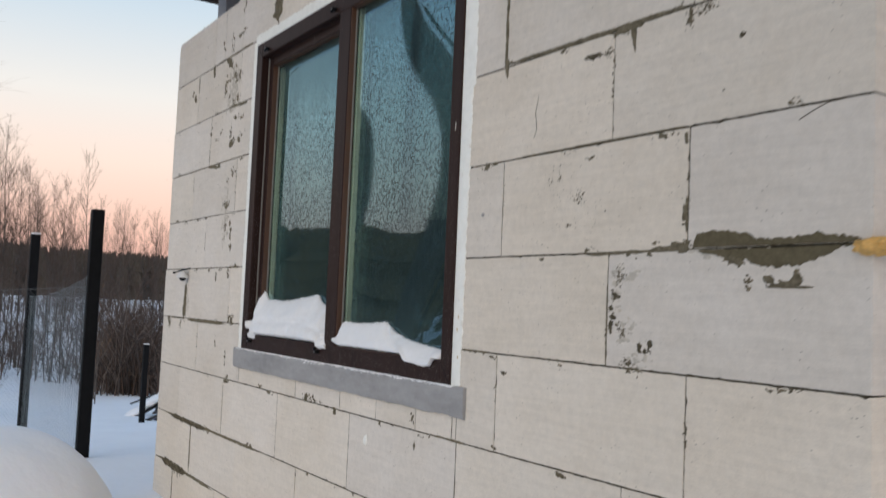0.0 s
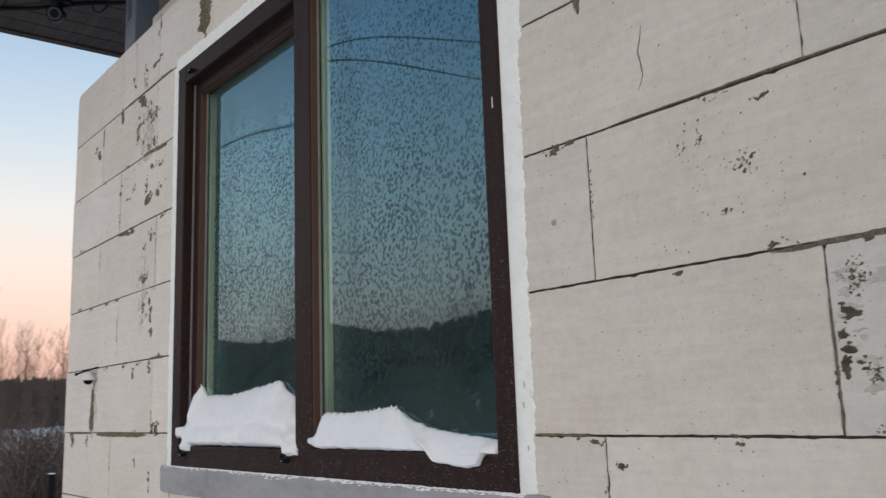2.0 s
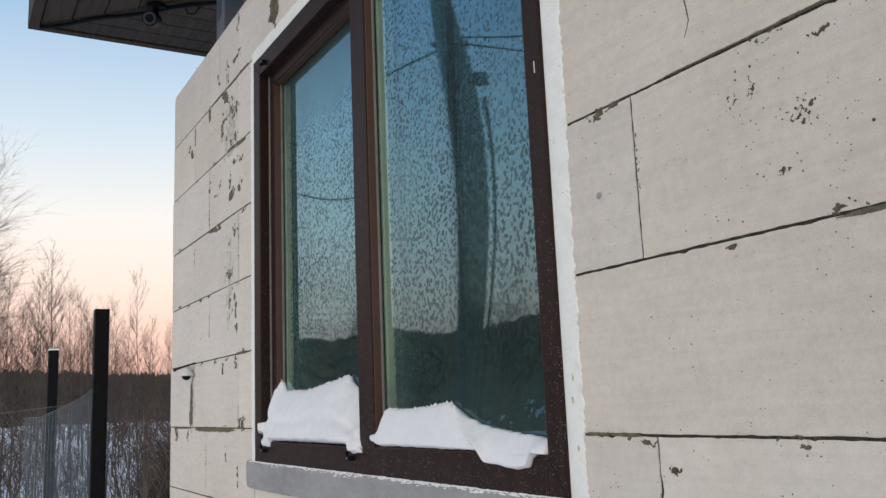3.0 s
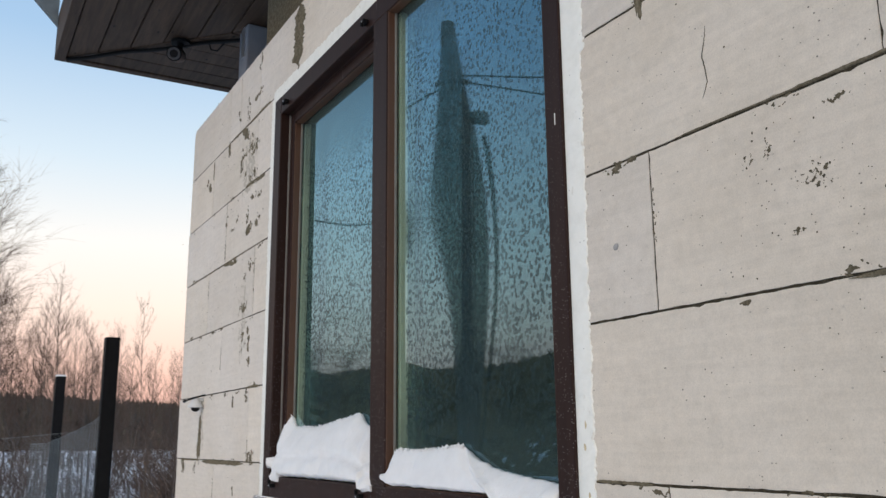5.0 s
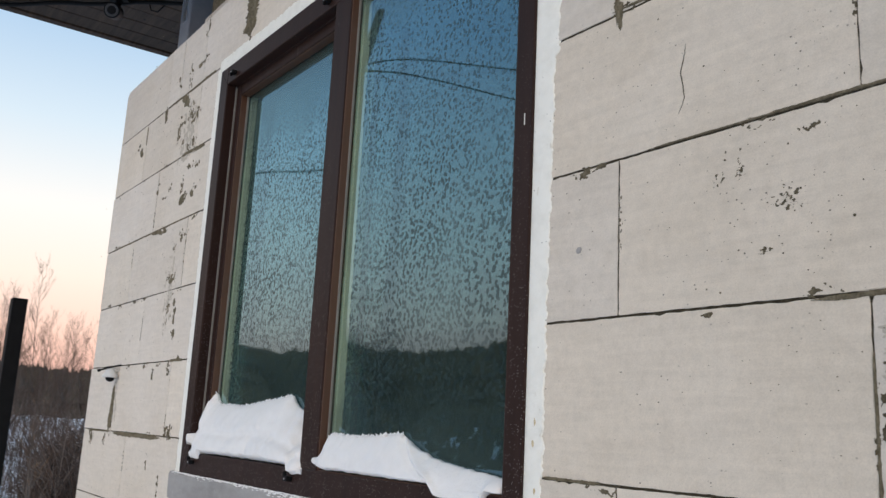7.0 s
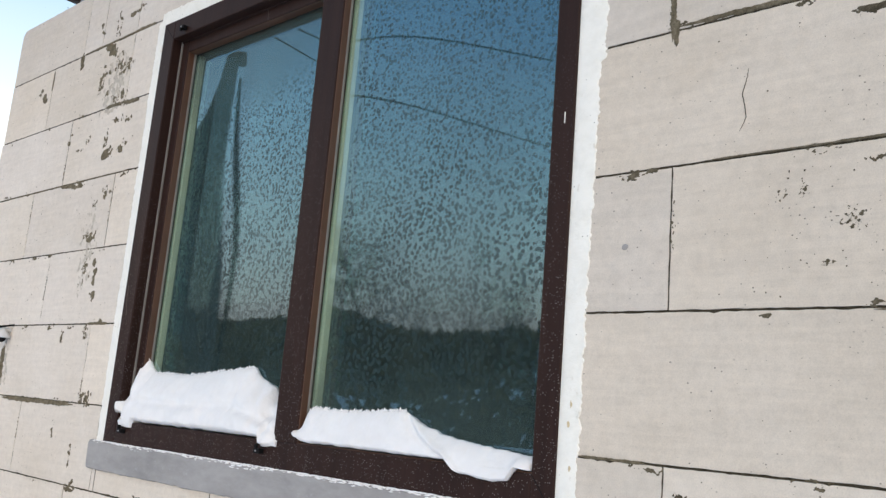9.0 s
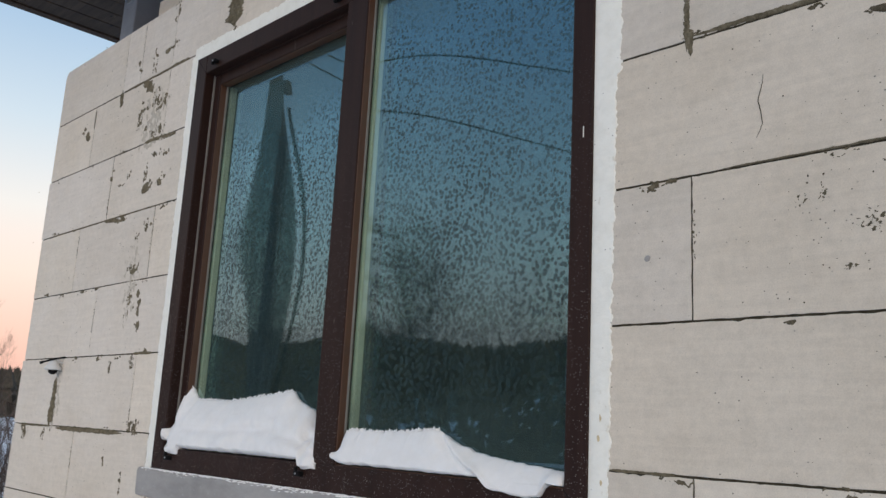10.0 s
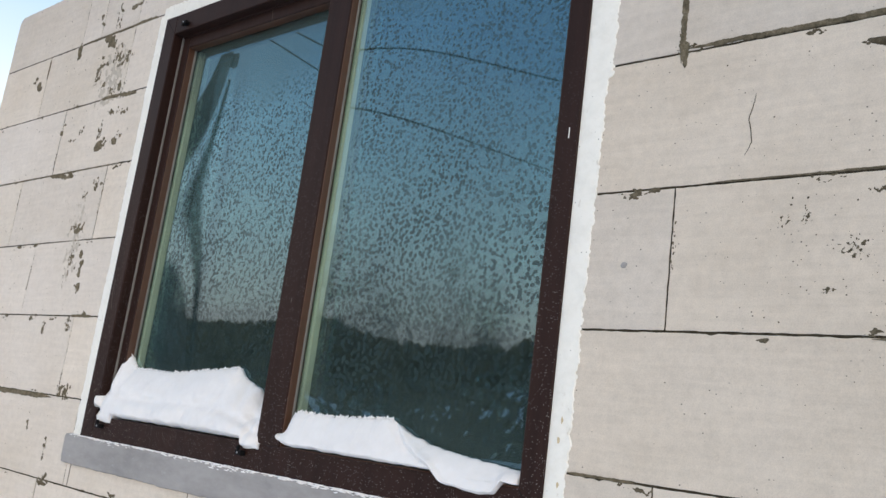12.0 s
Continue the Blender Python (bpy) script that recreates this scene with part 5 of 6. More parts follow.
def eave_post():
    ob = thing("corner_beam", (1.594, 4.664, 3.287), "pale squared beam end between the wall head and the soffit", "beam")
    part("beam", boxed((-0.064, -0.064, -0.325), (0.064, 0.064, 0.172), 0.007, 2), M_POSTW, ob)
    part("strap", boxed((-0.067, -0.023, 0.02), (-0.061, 0.023, 0.172), 0.001), M_ZINC, ob)
    return ob


eave_post()


def cctv():
    k = 1.155
    ob = thing("security_camera", (1.30, 4.952, SOFFIT_Z), "black bullet security camera hung below the soffit", "security camera")
    bm = bmesh.new()
    tube(bm, [(0, 0, 0.0), (0, 0, -0.012)], [0.042, 0.040], 20)
    part("base", bm, M_BLACKPL, ob)
    bm = bmesh.new()
    tube(bm, [(0, 0, -0.010), (-0.005, -0.005, -0.04), (-0.015, -0.012, -0.06)], [0.014, 0.012, 0.012], 10)
    part("arm", bm, M_BLACKPL, ob)
    d = Vector((-0.32, -0.80, -0.32)).normalized()
    c = Vector((-0.02, -0.02, -0.072))
    bm = bmesh.new()
    tube(bm, [c - d * 0.06, c - d * 0.055, c + d * 0.055, c + d * 0.06], [0.026, 0.031, 0.032, 0.030], 20)
    body = part("body", bm, M_BLACKPL, ob, "black round housing")
    bm = bmesh.new()
    tube(bm, [c + d * 0.058, c + d * 0.063], [0.027, 0.025], 20)
    part("lens_ring", bm, M_LENS, body, "grey ring of infrared lamps")
    bm = bmesh.new()
    tube(bm, [c + d * 0.062, c + d * 0.0655], [0.018, 0.016], 16)
    part("lens", bm, M_BLACKPL, body)
    ob.scale = (k, k, k)
    return ob


cctv()


def eave_cable():
    bm = bmesh.new()
    pts = []
    for i in range(26):
        f = i / 25
        x = EAVE_X + 0.035 + (1.542 - EAVE_X - 0.035) * f
        y = EAVE_Y - 0.035 - (EAVE_Y - 4.802) * f
        pts.append((x, y, SOFFIT_Z - 0.011 - 0.004 * math.sin(f * 14)))
    tube(bm, pts, 0.010, 8)
    cab = tagged(part("cable", bm, M_BLACKPL), "black corrugated cable along the mitre of the soffit", "cable")
    bm = bmesh.new()
    tube(bm, [(1.427, 4.895, 3.448), (1.432, 4.884, 3.419), (1.461, 4.872, 3.414), (1.484, 4.837, 3.446)], 0.0035, 6)
    part("loop", bm, M_BLACKPL, cab)
    return cab


eave_cable()


def wall_sensor():
    ob = thing("wall_sensor", (W, 4.437, 1.672), "small white cone-shaped sensor on a black rod", "sensor")
    bm = bmesh.new()
    tube(bm, [(-0.030, 0, 0.030), (-0.030, 0, 0.022), (-0.030, 0, -0.004), (-0.030, 0, -0.010)], [0.006, 0.012, 0.031, 0.030], 18)
    part("hood", bm, M_WHITEPL, ob, "white conical hood", True)
    bm = bmesh.new()
    tube(bm, [(-0.030, 0, -0.009), (-0.030, 0, -0.020), (-0.030, 0, -0.026)], [0.018, 0.015, 0.006], 16)
    part("lens", bm, M_BLACKPL, ob, "dark glass eye")
    bm = bmesh.new()
    tube(bm, [(0.002, 0, 0.018), (-0.032, 0, 0.026)], 0.006, 8)
    part("bracket", bm, M_WHITEPL, ob)
    bm = bmesh.new()
    tube(bm, [(0.002, -0.02, 0.040), (-0.040, -0.01, 0.028), (-0.075, 0.0, 0.014)], 0.0036, 8)
    tube(bm, [(-0.070, 0.0, 0.016), (-0.080, 0.0, 0.012)], 0.0055, 8)
    part("rod", bm, M_BLACKPL, ob, "thin black rod")
    return ob


wall_sensor()


# ---- fence ----
def fence_post(x, y, top, size, capping, label):
    z = ground_z(x, y) - 0.25
    ob = thing("fence_post", (x, y, z), label, "fence post", "fence posts")
    h = top - z
    part("post", boxed((-size / 2, -size / 2, 0), (size / 2, size / 2, h - 0.006), 0.004, 2), M_BLACK, ob)
    part("cap", boxed((-size / 2 - 0.001, -size / 2 - 0.001, h - 0.006), (size / 2 + 0.001, size / 2 + 0.001, h + 0.006), 0.004, 2), capping, ob)
    return ob


RIMED = "black square steel fence post with a pale cap of rime"
fence_post(1.271, 6.20, 2.118, 0.078, M_BLACKPL, "tall black square steel fence post with a plastic cap")
fence_post(1.306, 9.02, 2.094, 0.078, M_FLUFF, RIMED)
fence_post(3.62, 13.6, 0.80, 0.075, M_FLUFF, RIMED)


def chain_link(name, path, z_top, z_bot, pitch, wire, label, material):
    """Woven wire: zigzag wires hung side by side along a plan path."""
    pts = [Vector((*p, 0)) for p in path]
    lens = [0]
    for a, b in zip(pts, pts[1:]):
        lens.append(lens[-1] + (b - a).length)

    def at(s):
        s = max(0, min(lens[-1], s))
        for i in range(len(pts) - 1):
            if s <= lens[i + 1]:
                return pts[i].lerp(pts[i + 1], (s - lens[i]) / (lens[i + 1] - lens[i]))
        return pts[-1]
    bm = bmesh.new()
    count = int(lens[-1] / pitch)
    for k in range(count):
        rowpts = []
        s0 = k * pitch
        zt = z_top(s0 / lens[-1])
        rows = int((zt - z_bot) / (pitch * 0.5))
        for j in range(rows + 1):
            p = at(s0 + (pitch if j % 2 else 0) + pitch * 0.02 * ((k + j) % 3))
            side = 0.003 if (j + k) % 2 else -0.003
            rowpts.append((p.x + side, p.y + side, zt - j * pitch * 0.5))
        tube(bm, rowpts, wire, 3, False)
    if pitch < 0.01:
        for j in range(90):
            tube(bm, [(*at(lens[-1] * i / 24).xy, z_top(i / 24) - 0.013 * j + 0.002 * math.sin(i * 1.3 + j)) for i in range(25)], wire * 0.9, 3, False)
    for z in (0, 1.0):
        tube(bm, [(*at(lens[-1] * i / 30).xy, z_top(i / 30) - z * (z_top(i / 30) - z_bot)) for i in range(31)], wire, 3, False)
    return tagged(part(name, bm, material), label, "fence", kind="stuff")


chain_link("chain_link_mesh", [(1.235, 6.21), (1.12, 6.16), (1.0, 6.13), (0.885, 6.19)], lambda f: 1.675 - 0.15 * min(1, f * 1.3) ** 0.8, 0.35, 0.0085, 0.00076, "loose end of a fine galvanised fence mesh", M_MESH)
chain_link("chain_link_mesh", [(1.24, 6.27), (0.6, 6.75), (-0.2, 7.2), (-1.6, 7.7)], lambda f: 1.60 - 0.06 * min(1, f * 4), 0.25, 0.030, 0.0010, "galvanised chain-link mesh hanging from the fence", M_OLDMESH)


# ---- trees ----
def grow(bm_trunk, bm_twig, height, seed, spread=0.5, droop=0.0, trunk_r=None, limbs=26, twigs=5):
    """A bare winter tree: a tapered trunk, limbs and fine twigs."""
    rnd = random.Random(seed)
    r0 = trunk_r or height * 0.011
    n = 12
    lean = (rnd.uniform(-0.03, 0.03), rnd.uniform(-0.03, 0.03))
    spine = []
    for i in range(n + 1):
        f = i / n
        spine.append(Vector((lean[0] * height * f + 0.05 * noise.noise((f * 3, seed, 0)) * height * 0.4 * f, lean[1] * height * f + 0.05 * noise.noise((f * 3, seed, 5)) * height * 0.4 * f, height * f - 0.25 * (i == 0))))
    tube(bm_trunk, spine, [r0 * (1 - 0.93 * (i / n) ** 0.9) for i in range(n + 1)], 6)

    def limb(start, direction, length, radius, depth):
        d = direction.normalized()
        pts, p = [start], start.copy()
        steps = 5 if depth == 0 else 4 if depth == 1 else 3
        for _ in range(steps):
            d = (d + Vector((rnd.uniform(-1, 1), rnd.uniform(-1, 1), rnd.uniform(-0.5, 0.8))) * 0.13 + Vector((0, 0, 0.16 if depth == 0 else 0.05 - droop))).normalized()
            p = p + d * length / steps
            pts.append(p.copy())
        radii = [radius * (1 - 0.8 * i / steps) for i in range(steps + 1)]
        tube(bm_trunk if depth == 0 else bm_twig, pts, radii, 4 if depth == 0 else 3, False)
        if depth < 2:
            for _ in range(twigs if depth == 0 else twigs - 1):
                k = rnd.randrange(1, steps + 1)
                a = rnd.uniform(0, math.tau)
                nd = (pts[k] - pts[k - 1]).normalized() + 0.55 * Vector((math.cos(a), math.sin(a), rnd.uniform(-0.1, 0.7)))
                limb(pts[k], nd, length * rnd.uniform(0.35, 0.6), radii[k] * 0.6 + 0.0014, depth + 1)

    for _ in range(limbs):
        f = rnd.uniform(0.25, 0.98)
        i = min(n - 1, int(f * n))
        base = spine[i].lerp(spine[i + 1], f * n - i)
        a = rnd.uniform(0, math.tau)
        up = rnd.uniform(0.5, 1.6)
        limb(base, Vector((math.cos(a), math.sin(a), up)), height * spread * (1.05 - f) * rnd.uniform(0.5, 1.0) + 0.25, r0 * (1 - 0.9 * f) * 0.34 + 0.002, 0)


def make_tree(name, label, height, seed, **kw):
    bt, bw = bmesh.new(), bmesh.new()
    grow(bt, bw, height, seed, **kw)
    ob = thing(name, (0, 0, 0), label, "tree", "bare trees")
    part("trunk", bt, M_TRUNK, ob)
    part("crown", bw, M_TWIG, ob, "fine bare twigs")
    return ob


def polar(az, dist, ex=0.25, ey=0.4):
    return ex + dist * math.sin(radians(az)), ey + dist * math.cos(radians(az))


def set_tree(master, first, az, dist, top_elev, turn):
    """Put a tree so that its top stands at a given height over the horizon."""
    x, y = polar(az, dist)
    s = (1.53 + dist * math.tan(radians(top_elev)) - ground_z(x, y)) / master["h"]
    m = pose(x, y, ground_z(x, y) - 0.02, 0, 0, turn)
    ob = copy_thing(master, m) if not first else master
    if first:
        ob.matrix_basis = m
    ob.scale = (s, s, s)
    return ob


KINDS = [
    ("birch_tree", "bare birch with drooping fine twigs above the hollow", 8.0, 11, dict(spread=0.50, droop=0.24, limbs=52, twigs=7, trunk_r=0.06)),
    ("alder_tree", "slender bare tree with rising branches", 7.0, 23, dict(spread=0.38, limbs=34, twigs=5, trunk_r=0.040)),
    ("young_tree", "thin bare sapling with sparse side shoots", 6.0, 31, dict(spread=0.22, limbs=34, twigs=5, trunk_r=0.026)),
    ("slender_tree", "slender bare young tree with open rising branches", 7.0, 59, dict(spread=0.30, limbs=22, twigs=4, trunk_r=0.030)),
    ("willow_tree", "bare bushy tree with many thin stems", 6.0, 47, dict(spread=0.50, limbs=36, twigs=5, trunk_r=0.030)),
    ("pine_sapling", "thin young tree with tan flaking bark", 4.0, 71, dict(spread=0.25, limbs=12, twigs=3, trunk_r=0.055)),
]
TREES = [  # kind, bearing, distance, height of the top over the horizon, turn
    (0, 1.5, 22, 15.5, 140),     (0, 0.2, 19, 18.0, 20), (1, 6.3, 25, 9.9, 80), (2, 10.9, 32, 8.6, 0), (4, 3.6, 27, 8.6, 200), (1, 8.2, 30, 6.8, 150), (4, 9.4, 36, 5.6, 90),
    (2, 12.3, 34, 5.4, 120), (4, 13.6, 38, 5.0, 10), (1, 4.9, 33, 7.8, 260), (2, 7.3, 28, 7.6, 300), (2, 5.5, 24, 8.4, 40), (1, 15.0, 36, 5.2, 180),
    (4, 16.5, 40, 5.6, 30), (1, 12.9, 42, 5.6, 220), (4, 7.0, 40, 6.4, 280), (2, 14.3, 30, 4.8, 240), (4, 11.6, 30, 4.4, 60), (1, 2.0, 30, 9.0, 110),
    (4, 5.2, 45, 6.0, 330), (1, 9.9, 45, 6.0, 310), (2, 12.8, 21, 1.2, 130), (2, 13.0, 18.5, 0.2, 20),
    (4, 2.9, 34, 9.6, 35), (1, 7.8, 37, 7.4, 125), (4, 8.9, 42, 6.6, 215), (1, 11.2, 38, 5.8, 305), (2, 9.2, 26, 6.9, 75), (4, 14.9, 34, 4.6, 165),
    (2, 3.2, 22, 8.8, 255), (4, 6.0, 31, 7.6, 345), (1, 13.2, 31, 4.9, 100), (4, 1.2, 26, 9.8, 190),
    (4, 5.2, 11.5, -3.0, 40), (5, 11.5, 18.0, 1.4, 15), (5, 1.2, 21.0, -0.4, 200), (4, 3.0, 13.5, -1.0, 90), (2, 11.6, 17.0, 2.2, 60),
    (4, -39, 26, 15.0, 10), (4, -44, 30, 12.5, 70), (0, -40, 38, 14.0, 50), (1, -24, 45, 10.0, 70), (4, -30, 50, 9.0, 110), (0, -47, 42, 11.0, 160), (1, -52, 45, 9.5, 210), (4, -36, 55, 8.5, 250),
    (1, -44, 60, 9.0, 290), (4, -20, 50, 9.0, 330), (1, -58, 50, 9.0, 15), (4, -16, 45, 8.5, 95), (1, -9, 40, 9.0, 140), (0, -66, 45, 11.0, 80),
]


def thicket_trees():
    """The close stand of young trees behind the hollow, higher towards one side."""
    rnd = random.Random(19)
    out = []
    for _ in range(34):
        az = rnd.uniform(-1.5, 17.5)
        crest = float(np.interp(az, [-2, 1, 5, 8, 11, 17], [11.0, 9.4, 7.8, 6.4, 4.9, 4.4]))
        out.append((rnd.choice((2, 3, 3, 3)), az, rnd.uniform(24, 52), crest * rnd.uniform(0.55, 1.0), rnd.uniform(0, 360)))
    return out


def build_trees():
    masters = {}
    for k, az, dist, elev, turn in TREES + thicket_trees():
        first = k not in masters
        if first:
            nm, lb, h, seed, kw = KINDS[k]
            masters[k] = make_tree(nm, lb, h, seed, **kw)
            masters[k]["h"] = h
            if nm == "pine_sapling":
                masters[k].children[0].data.materials[0] = M_TANBARK
        set_tree(masters[k], first, az, dist, elev, turn)


build_trees()


def build_brush():
    """The dense thicket of thin stems in the hollow."""
    rnd = random.Random(6)
    bm = bmesh.new()
    for i in range(5300):
        az = rnd.uniform(-8, 24) if i < 4400 else rnd.gauss(13.6, 0.9)
        front = 20 + 8.0 * noise.noise((az * 0.35, 1.0, 6.0)) + 5.0 * noise.noise((az * 1.1, 2.0, 6.0))
        dist = front + (66 - front) * rnd.random() ** 1.25 if i < 4400 else rnd.uniform(18.5, 24)
        x, y = polar(az, dist)
        if i < 4400 and noise.noise((x * 0.22, y * 0.10, 4.0)) < -0.03 or i < 4400 and 33 < dist < 36 + 6 * noise.noise((x * 0.2, 1.0, 2.0)):
            continue
        z = ground_z(x, y)
        rim = min(1.0, 0.35 + (dist - front) / 7) if i < 4400 else 1.0
        h = rnd.uniform(0.7, 2.5 + 0.03 * (dist - 20)) * rim * (0.8 + 0.45 * noise.noise((x * 0.3, y * 0.3, 0)))
        lx, ly = rnd.gauss(0, 0.26), rnd.gauss(0, 0.26)
        p = [Vector((x + lx * h * f * f, y + ly * h * f * f, z - 0.1 + h * f)) for f in (0, 0.35, 0.7, 1.0)]
        k = 1 + (dist - 20) * 0.02
        r = rnd.choice((0.7, 0.9, 1.0, 1.0, 1.6)) * k
        tube(bm, p, [0.013 * r, 0.011 * r, 0.007 * r, 0.003 * r], 3, False)
        for _ in range(rnd.randrange(3, 7)):
            f = rnd.uniform(0.15, 0.98)
            s = p[0].lerp(p[1], f / 0.35) if f < 0.35 else p[1].lerp(p[2], (f - 0.35) / 0.35) if f < 0.7 else p[2].lerp(p[3], (f - 0.7) / 0.3)
            a = rnd.uniform(0, math.tau)
            l = rnd.uniform(0.2, 0.8) * (0.5 + 0.5 * rim)
            up = rnd.uniform(0.2, 1.2)
            tube(bm, [s, s + Vector((math.cos(a) * l * 0.5, math.sin(a) * l * 0.5, l * 0.5 * up)), s + Vector((math.cos(a) * l * 0.85, math.sin(a) * l * 0.85, l * up))], [0.006 * k, 0.0045 * k, 0.002 * k], 3, False)
    return tagged(part("brushwood", bm, M_BRUSH), "dense brown leafless thicket standing in snow", "bushes", kind="stuff")


build_brush()


def leafy_cone(verts, faces, x, y, z, h, w, tiers, tip, rnd):
    """One far tree: ragged tiers over one another, the top one ending at a share of the full height."""
    for t in range(tiers):
        f0, f1 = t / tiers * 0.86, min(tip, (t + 1.7) / tiers)
        r = w * (1.1 - f0) * rnd.uniform(0.75, 1.2)
        b = len(verts)
        k = 5
        for j in range(k):
            a = j * math.tau / k + rnd.uniform(-0.4, 0.4)
            rr = r * rnd.uniform(0.6, 1.25)
            verts.append((x + rr * math.cos(a), y + rr * math.sin(a), z + h * f0 + rnd.uniform(-0.2, 0.2)))
        verts.append((x + rnd.uniform(-0.2, 0.2), y + rnd.uniform(-0.2, 0.2), z + h * f1))
        faces += [(b + j, b + (j + 1) % k, b + k) for j in range(k)]


def crest(az):
    return float(np.interp(az, [-60, -45, -35, -27, -18, -4, 20], [7.6, 7.4, 6.5, 5.7, 5.0, 3.1, 2.45]))


def build_woods():
    """The far woods: rows of dark conifers, uneven in height."""
    rnd = random.Random(8)
    verts, faces = [], []
    for i in range(2400):
        az = rnd.uniform(-9, 75)
        dist = rnd.uniform(80, 175)
        x, y = polar(az, dist)
        z = ground_z(x, y)
        h = 1.5 + dist * math.tan(radians(crest(az) * (0.89 + 0.10 * noise.noise((az * 0.12, dist * 0.01, 0)) + 0.13 * rnd.random()))) - z
        h = max(2.0, h)
        leafy_cone(verts, faces, x, y, z, h, h * rnd.uniform(0.10, 0.20) + 0.6, rnd.randrange(3, 6), 1.0, rnd)
    me = bpy.data.meshes.new("woods")
    me.from_pydata(verts, [], faces)
    me.materials.append(M_WOODS)
    return tagged(new("woods", me), "dark distant woods along the horizon", "woods", kind="stuff")


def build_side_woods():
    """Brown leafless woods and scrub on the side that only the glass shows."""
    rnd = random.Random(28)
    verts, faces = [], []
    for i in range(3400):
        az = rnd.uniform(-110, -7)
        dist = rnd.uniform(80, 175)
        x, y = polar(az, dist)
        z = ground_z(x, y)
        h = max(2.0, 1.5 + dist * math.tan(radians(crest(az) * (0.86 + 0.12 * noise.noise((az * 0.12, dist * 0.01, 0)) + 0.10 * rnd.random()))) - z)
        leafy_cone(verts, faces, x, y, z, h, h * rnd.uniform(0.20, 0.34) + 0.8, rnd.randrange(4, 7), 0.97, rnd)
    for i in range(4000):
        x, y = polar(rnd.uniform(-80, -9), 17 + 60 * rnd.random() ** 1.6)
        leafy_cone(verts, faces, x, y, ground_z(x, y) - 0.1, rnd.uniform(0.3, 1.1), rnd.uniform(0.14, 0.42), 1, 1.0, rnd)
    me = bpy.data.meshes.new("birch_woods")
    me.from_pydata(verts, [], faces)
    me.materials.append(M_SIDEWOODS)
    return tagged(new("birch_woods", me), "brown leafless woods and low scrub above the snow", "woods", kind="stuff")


build_woods()
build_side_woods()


# ---- utility pole and its wires, mirrored in the glass ----
def utility_pole():
    x, y = 1.40 - 15.0 * math.sin(radians(31.2)), 2.5 + 15.0 * math.cos(radians(31.2))
    z = ground_z(x, y)
    ob = thing("utility_pole", (x, y, z), "grey tapered concrete utility pole with a box and wires", "utility pole")
    bm = bmesh.new()
    tube(bm, [(0, 0, -0.5), (0, 0, 4.0), (0, 0, 9.9)], [0.17, 0.145, 0.10], 8)
    part("pole", bm, M_POLE, ob)
    part("box", boxed((-0.19, -0.15, 7.84), (-0.10, -0.04, 8.10), 0.01, 1), M_POLE, ob)
    part("bracket", boxed((-0.10, -0.13, 8.62), (0.10, 0.13, 8.72), 0.01, 1), M_POLE, ob)
    bm = bmesh.new()
    tube(bm, [(-0.14, -0.10, 7.6), (-0.17, -0.13, 4.5), (-0.17, -0.13, 1.0)], 0.02, 5)
    part("conduit", bm, M_BLACKPL, ob)
    for i, (dx, dy, dz, h, sag) in enumerate(((-40, -7, 0.0, 8.7, 0.7), (-5, 40, 0.0, 8.65, 0.9), (-30, -37, 0.6, 8.8, 0.8))):
        bm = bmesh.new()
        pts = [(dx * f, dy * f, h + dz * f - sag * 4 * f * (1 - f)) for f in [k / 24 for k in range(25)]]
        tube(bm, pts, 0.018, 5)
        part("wire", bm, M_BLACKPL, ob)
    return ob


utility_pole()


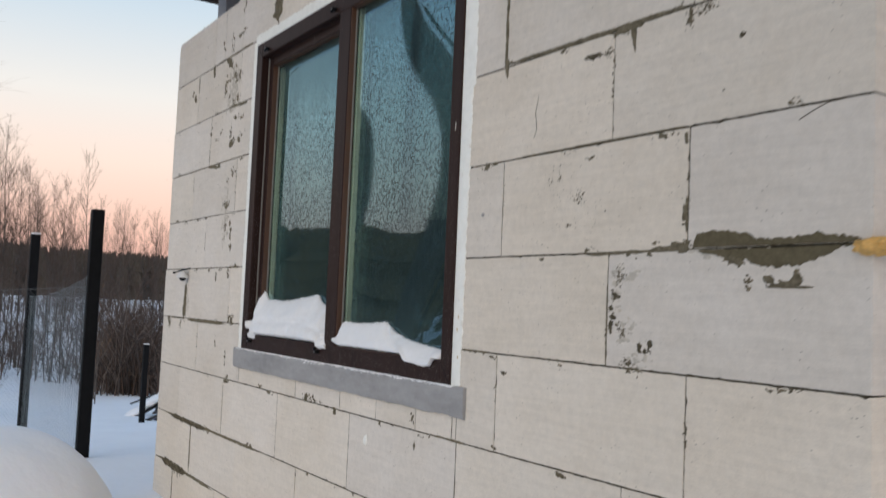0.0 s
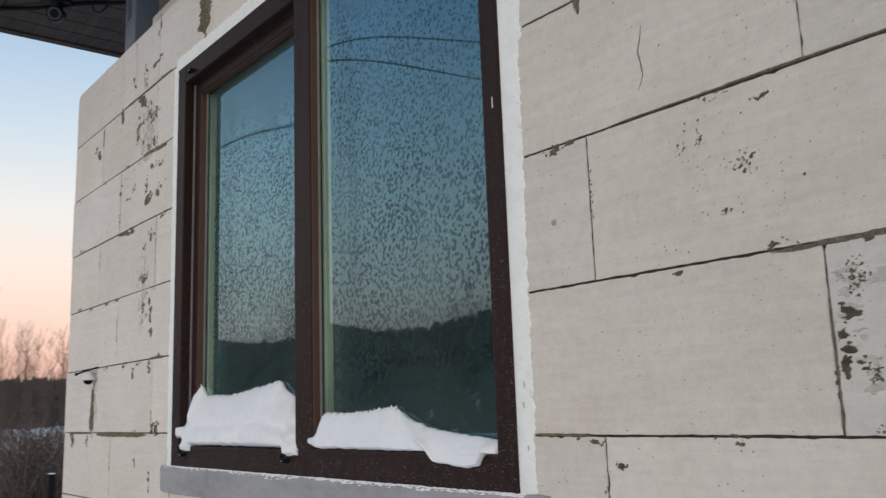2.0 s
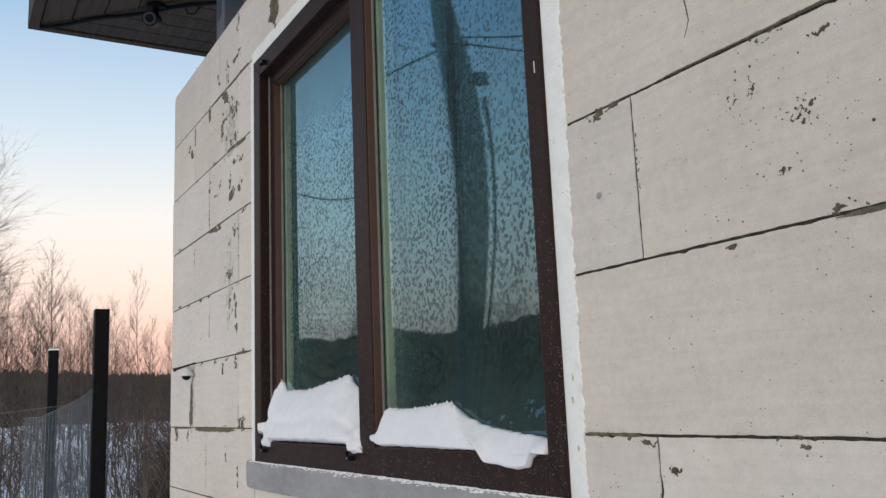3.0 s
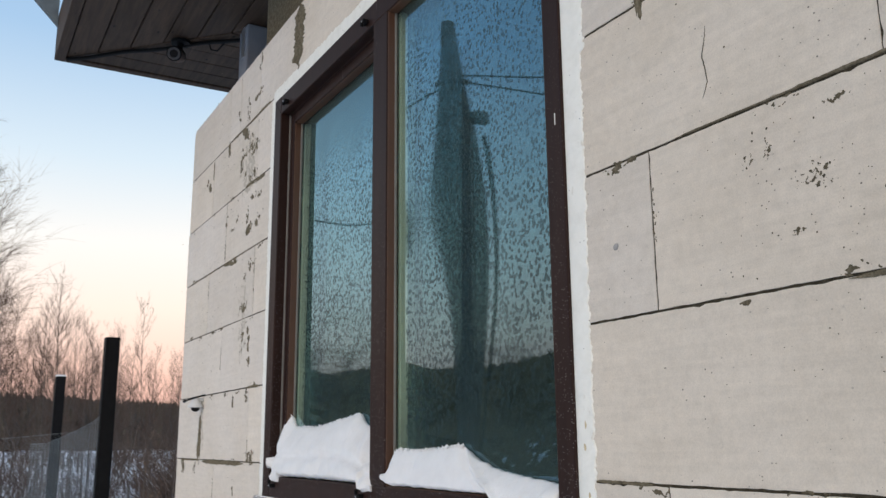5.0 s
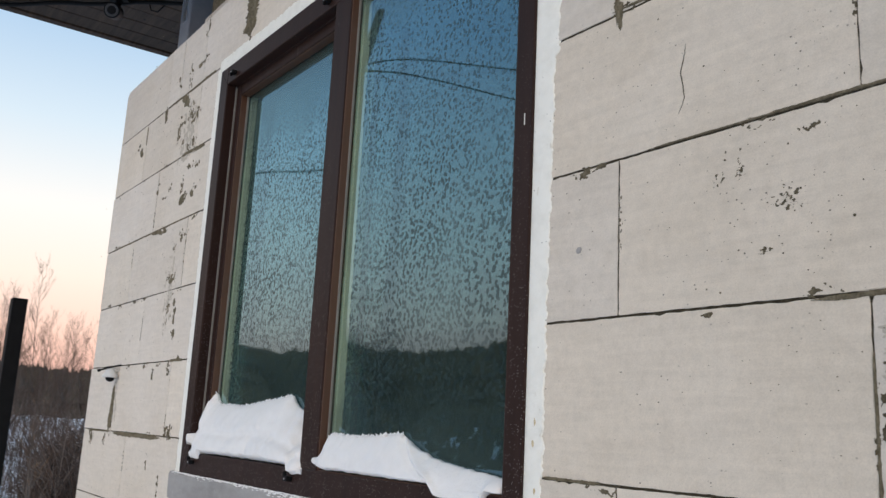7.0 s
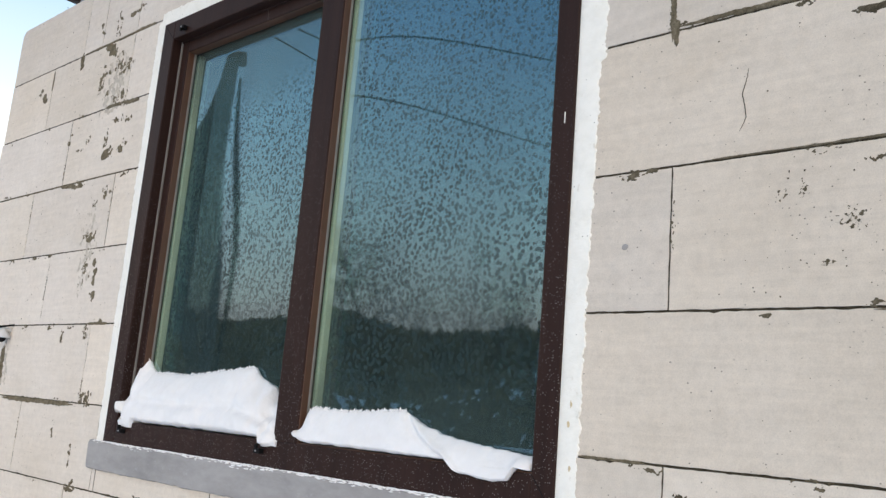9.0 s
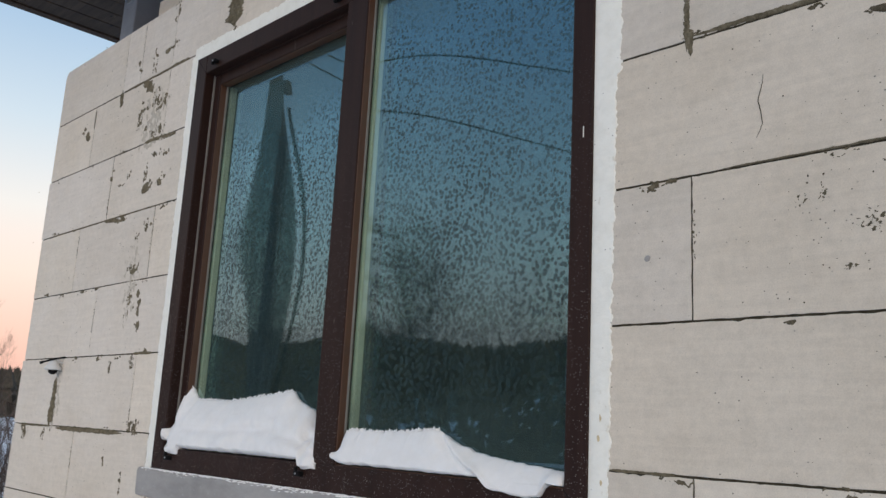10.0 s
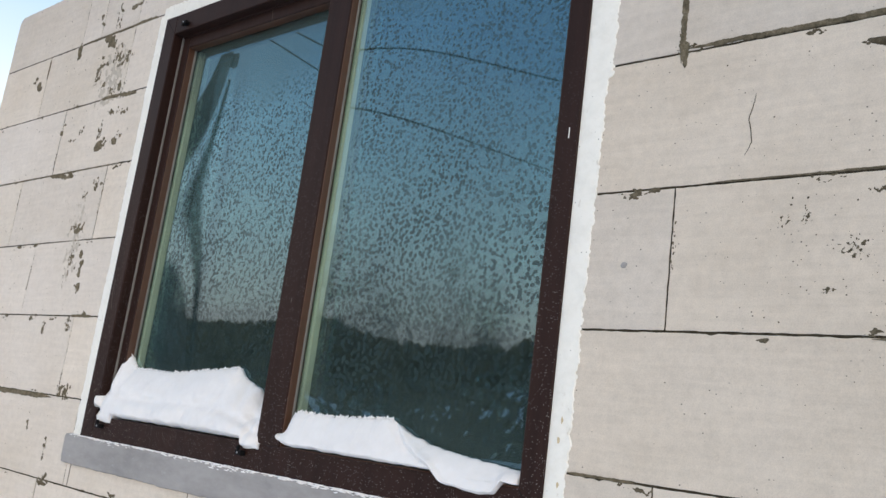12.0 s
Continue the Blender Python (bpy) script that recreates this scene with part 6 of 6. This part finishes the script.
# ---- weathered boards half under snow beyond the fence ----
def board_heap():
    x, y = 4.22, 14.3
    z = ground_z(x, y)
    ob = thing("board_heap", (x, y, z), "heap of dark weathered boards half covered by snow", "board heap")
    rnd = random.Random(2)
    for i in range(16):
        b = part("board", boxed((-0.52, -0.05, -0.012), (0.52, 0.05, 0.012), 0.003), M_OLDWOOD, ob)
        b.location = (rnd.uniform(-0.10, 0.35), rnd.uniform(-0.40, 0.40), 0.02 + 0.026 * i)
        b.rotation_euler = (rnd.uniform(-0.2, 0.2), rnd.uniform(-0.62, -0.35), rnd.uniform(-0.4, 0.4))
    for _ in range(3):
        bm = bmesh.new()
        bmesh.ops.create_icosphere(bm, subdivisions=3, radius=1.0)
        for v in bm.verts:
            v.co = Vector((v.co.x * 0.24, v.co.y * 0.16, v.co.z * 0.06)) * (1 + 0.25 * noise.noise(v.co * 2 + Vector((_, 0, 0))))
        cap = part("snow_cap", bm, M_SNOW, ob, "snow lying on the boards", True)
        cap.location = (-0.42 + 0.24 * _, 0.30 - 0.05 * _, 0.06 + 0.17 * _)
        cap.rotation_euler = (0, -0.5, 0)
    return ob


board_heap()


# ---- evergreen scrub behind the fence ----
def evergreen_scrub(x, y, h, seed):
    z = ground_z(x, y)
    ob = thing("evergreen_shrub", (x, y, z), "low yellow-green evergreen shrub standing in snow", "shrub", "evergreen shrubs")
    rnd = random.Random(seed)
    stems, leaves = bmesh.new(), bmesh.new()
    for _ in range(16):
        a, lean = rnd.uniform(0, math.tau), rnd.uniform(0.1, 0.55)
        tip = Vector((math.cos(a) * lean * h, math.sin(a) * lean * h, h * rnd.uniform(0.6, 1.0)))
        tube(stems, [(0, 0, -0.1), tip * 0.5 + Vector((0, 0, 0.05 * h)), tip], [0.010, 0.007, 0.003], 4, False)
        for _ in range(42):
            c = tip * rnd.uniform(0.3, 1.0) + Vector((rnd.gauss(0, 0.07), rnd.gauss(0, 0.07), rnd.gauss(0, 0.07)))
            u = Vector((rnd.uniform(-1, 1), rnd.uniform(-1, 1), rnd.uniform(-0.2, 1))).normalized() * rnd.uniform(0.02, 0.045)
            v = u.cross(Vector((rnd.uniform(-1, 1), rnd.uniform(-1, 1), 0.3))).normalized() * 0.012
            leaves.faces.new([leaves.verts.new(c + d) for d in (-u, v, u, -v)])
    part("stems", stems, M_TWIG, ob)
    part("leaves", leaves, M_EVERGREEN, ob, "small yellow-green leaves")
    return ob


for bush in ((0.72, 14.6, 1.15, 5), (1.05, 15.2, 1.0, 6), (0.35, 15.0, 1.2, 7), (1.35, 16.0, 0.9, 8)):
    evergreen_scrub(*bush)
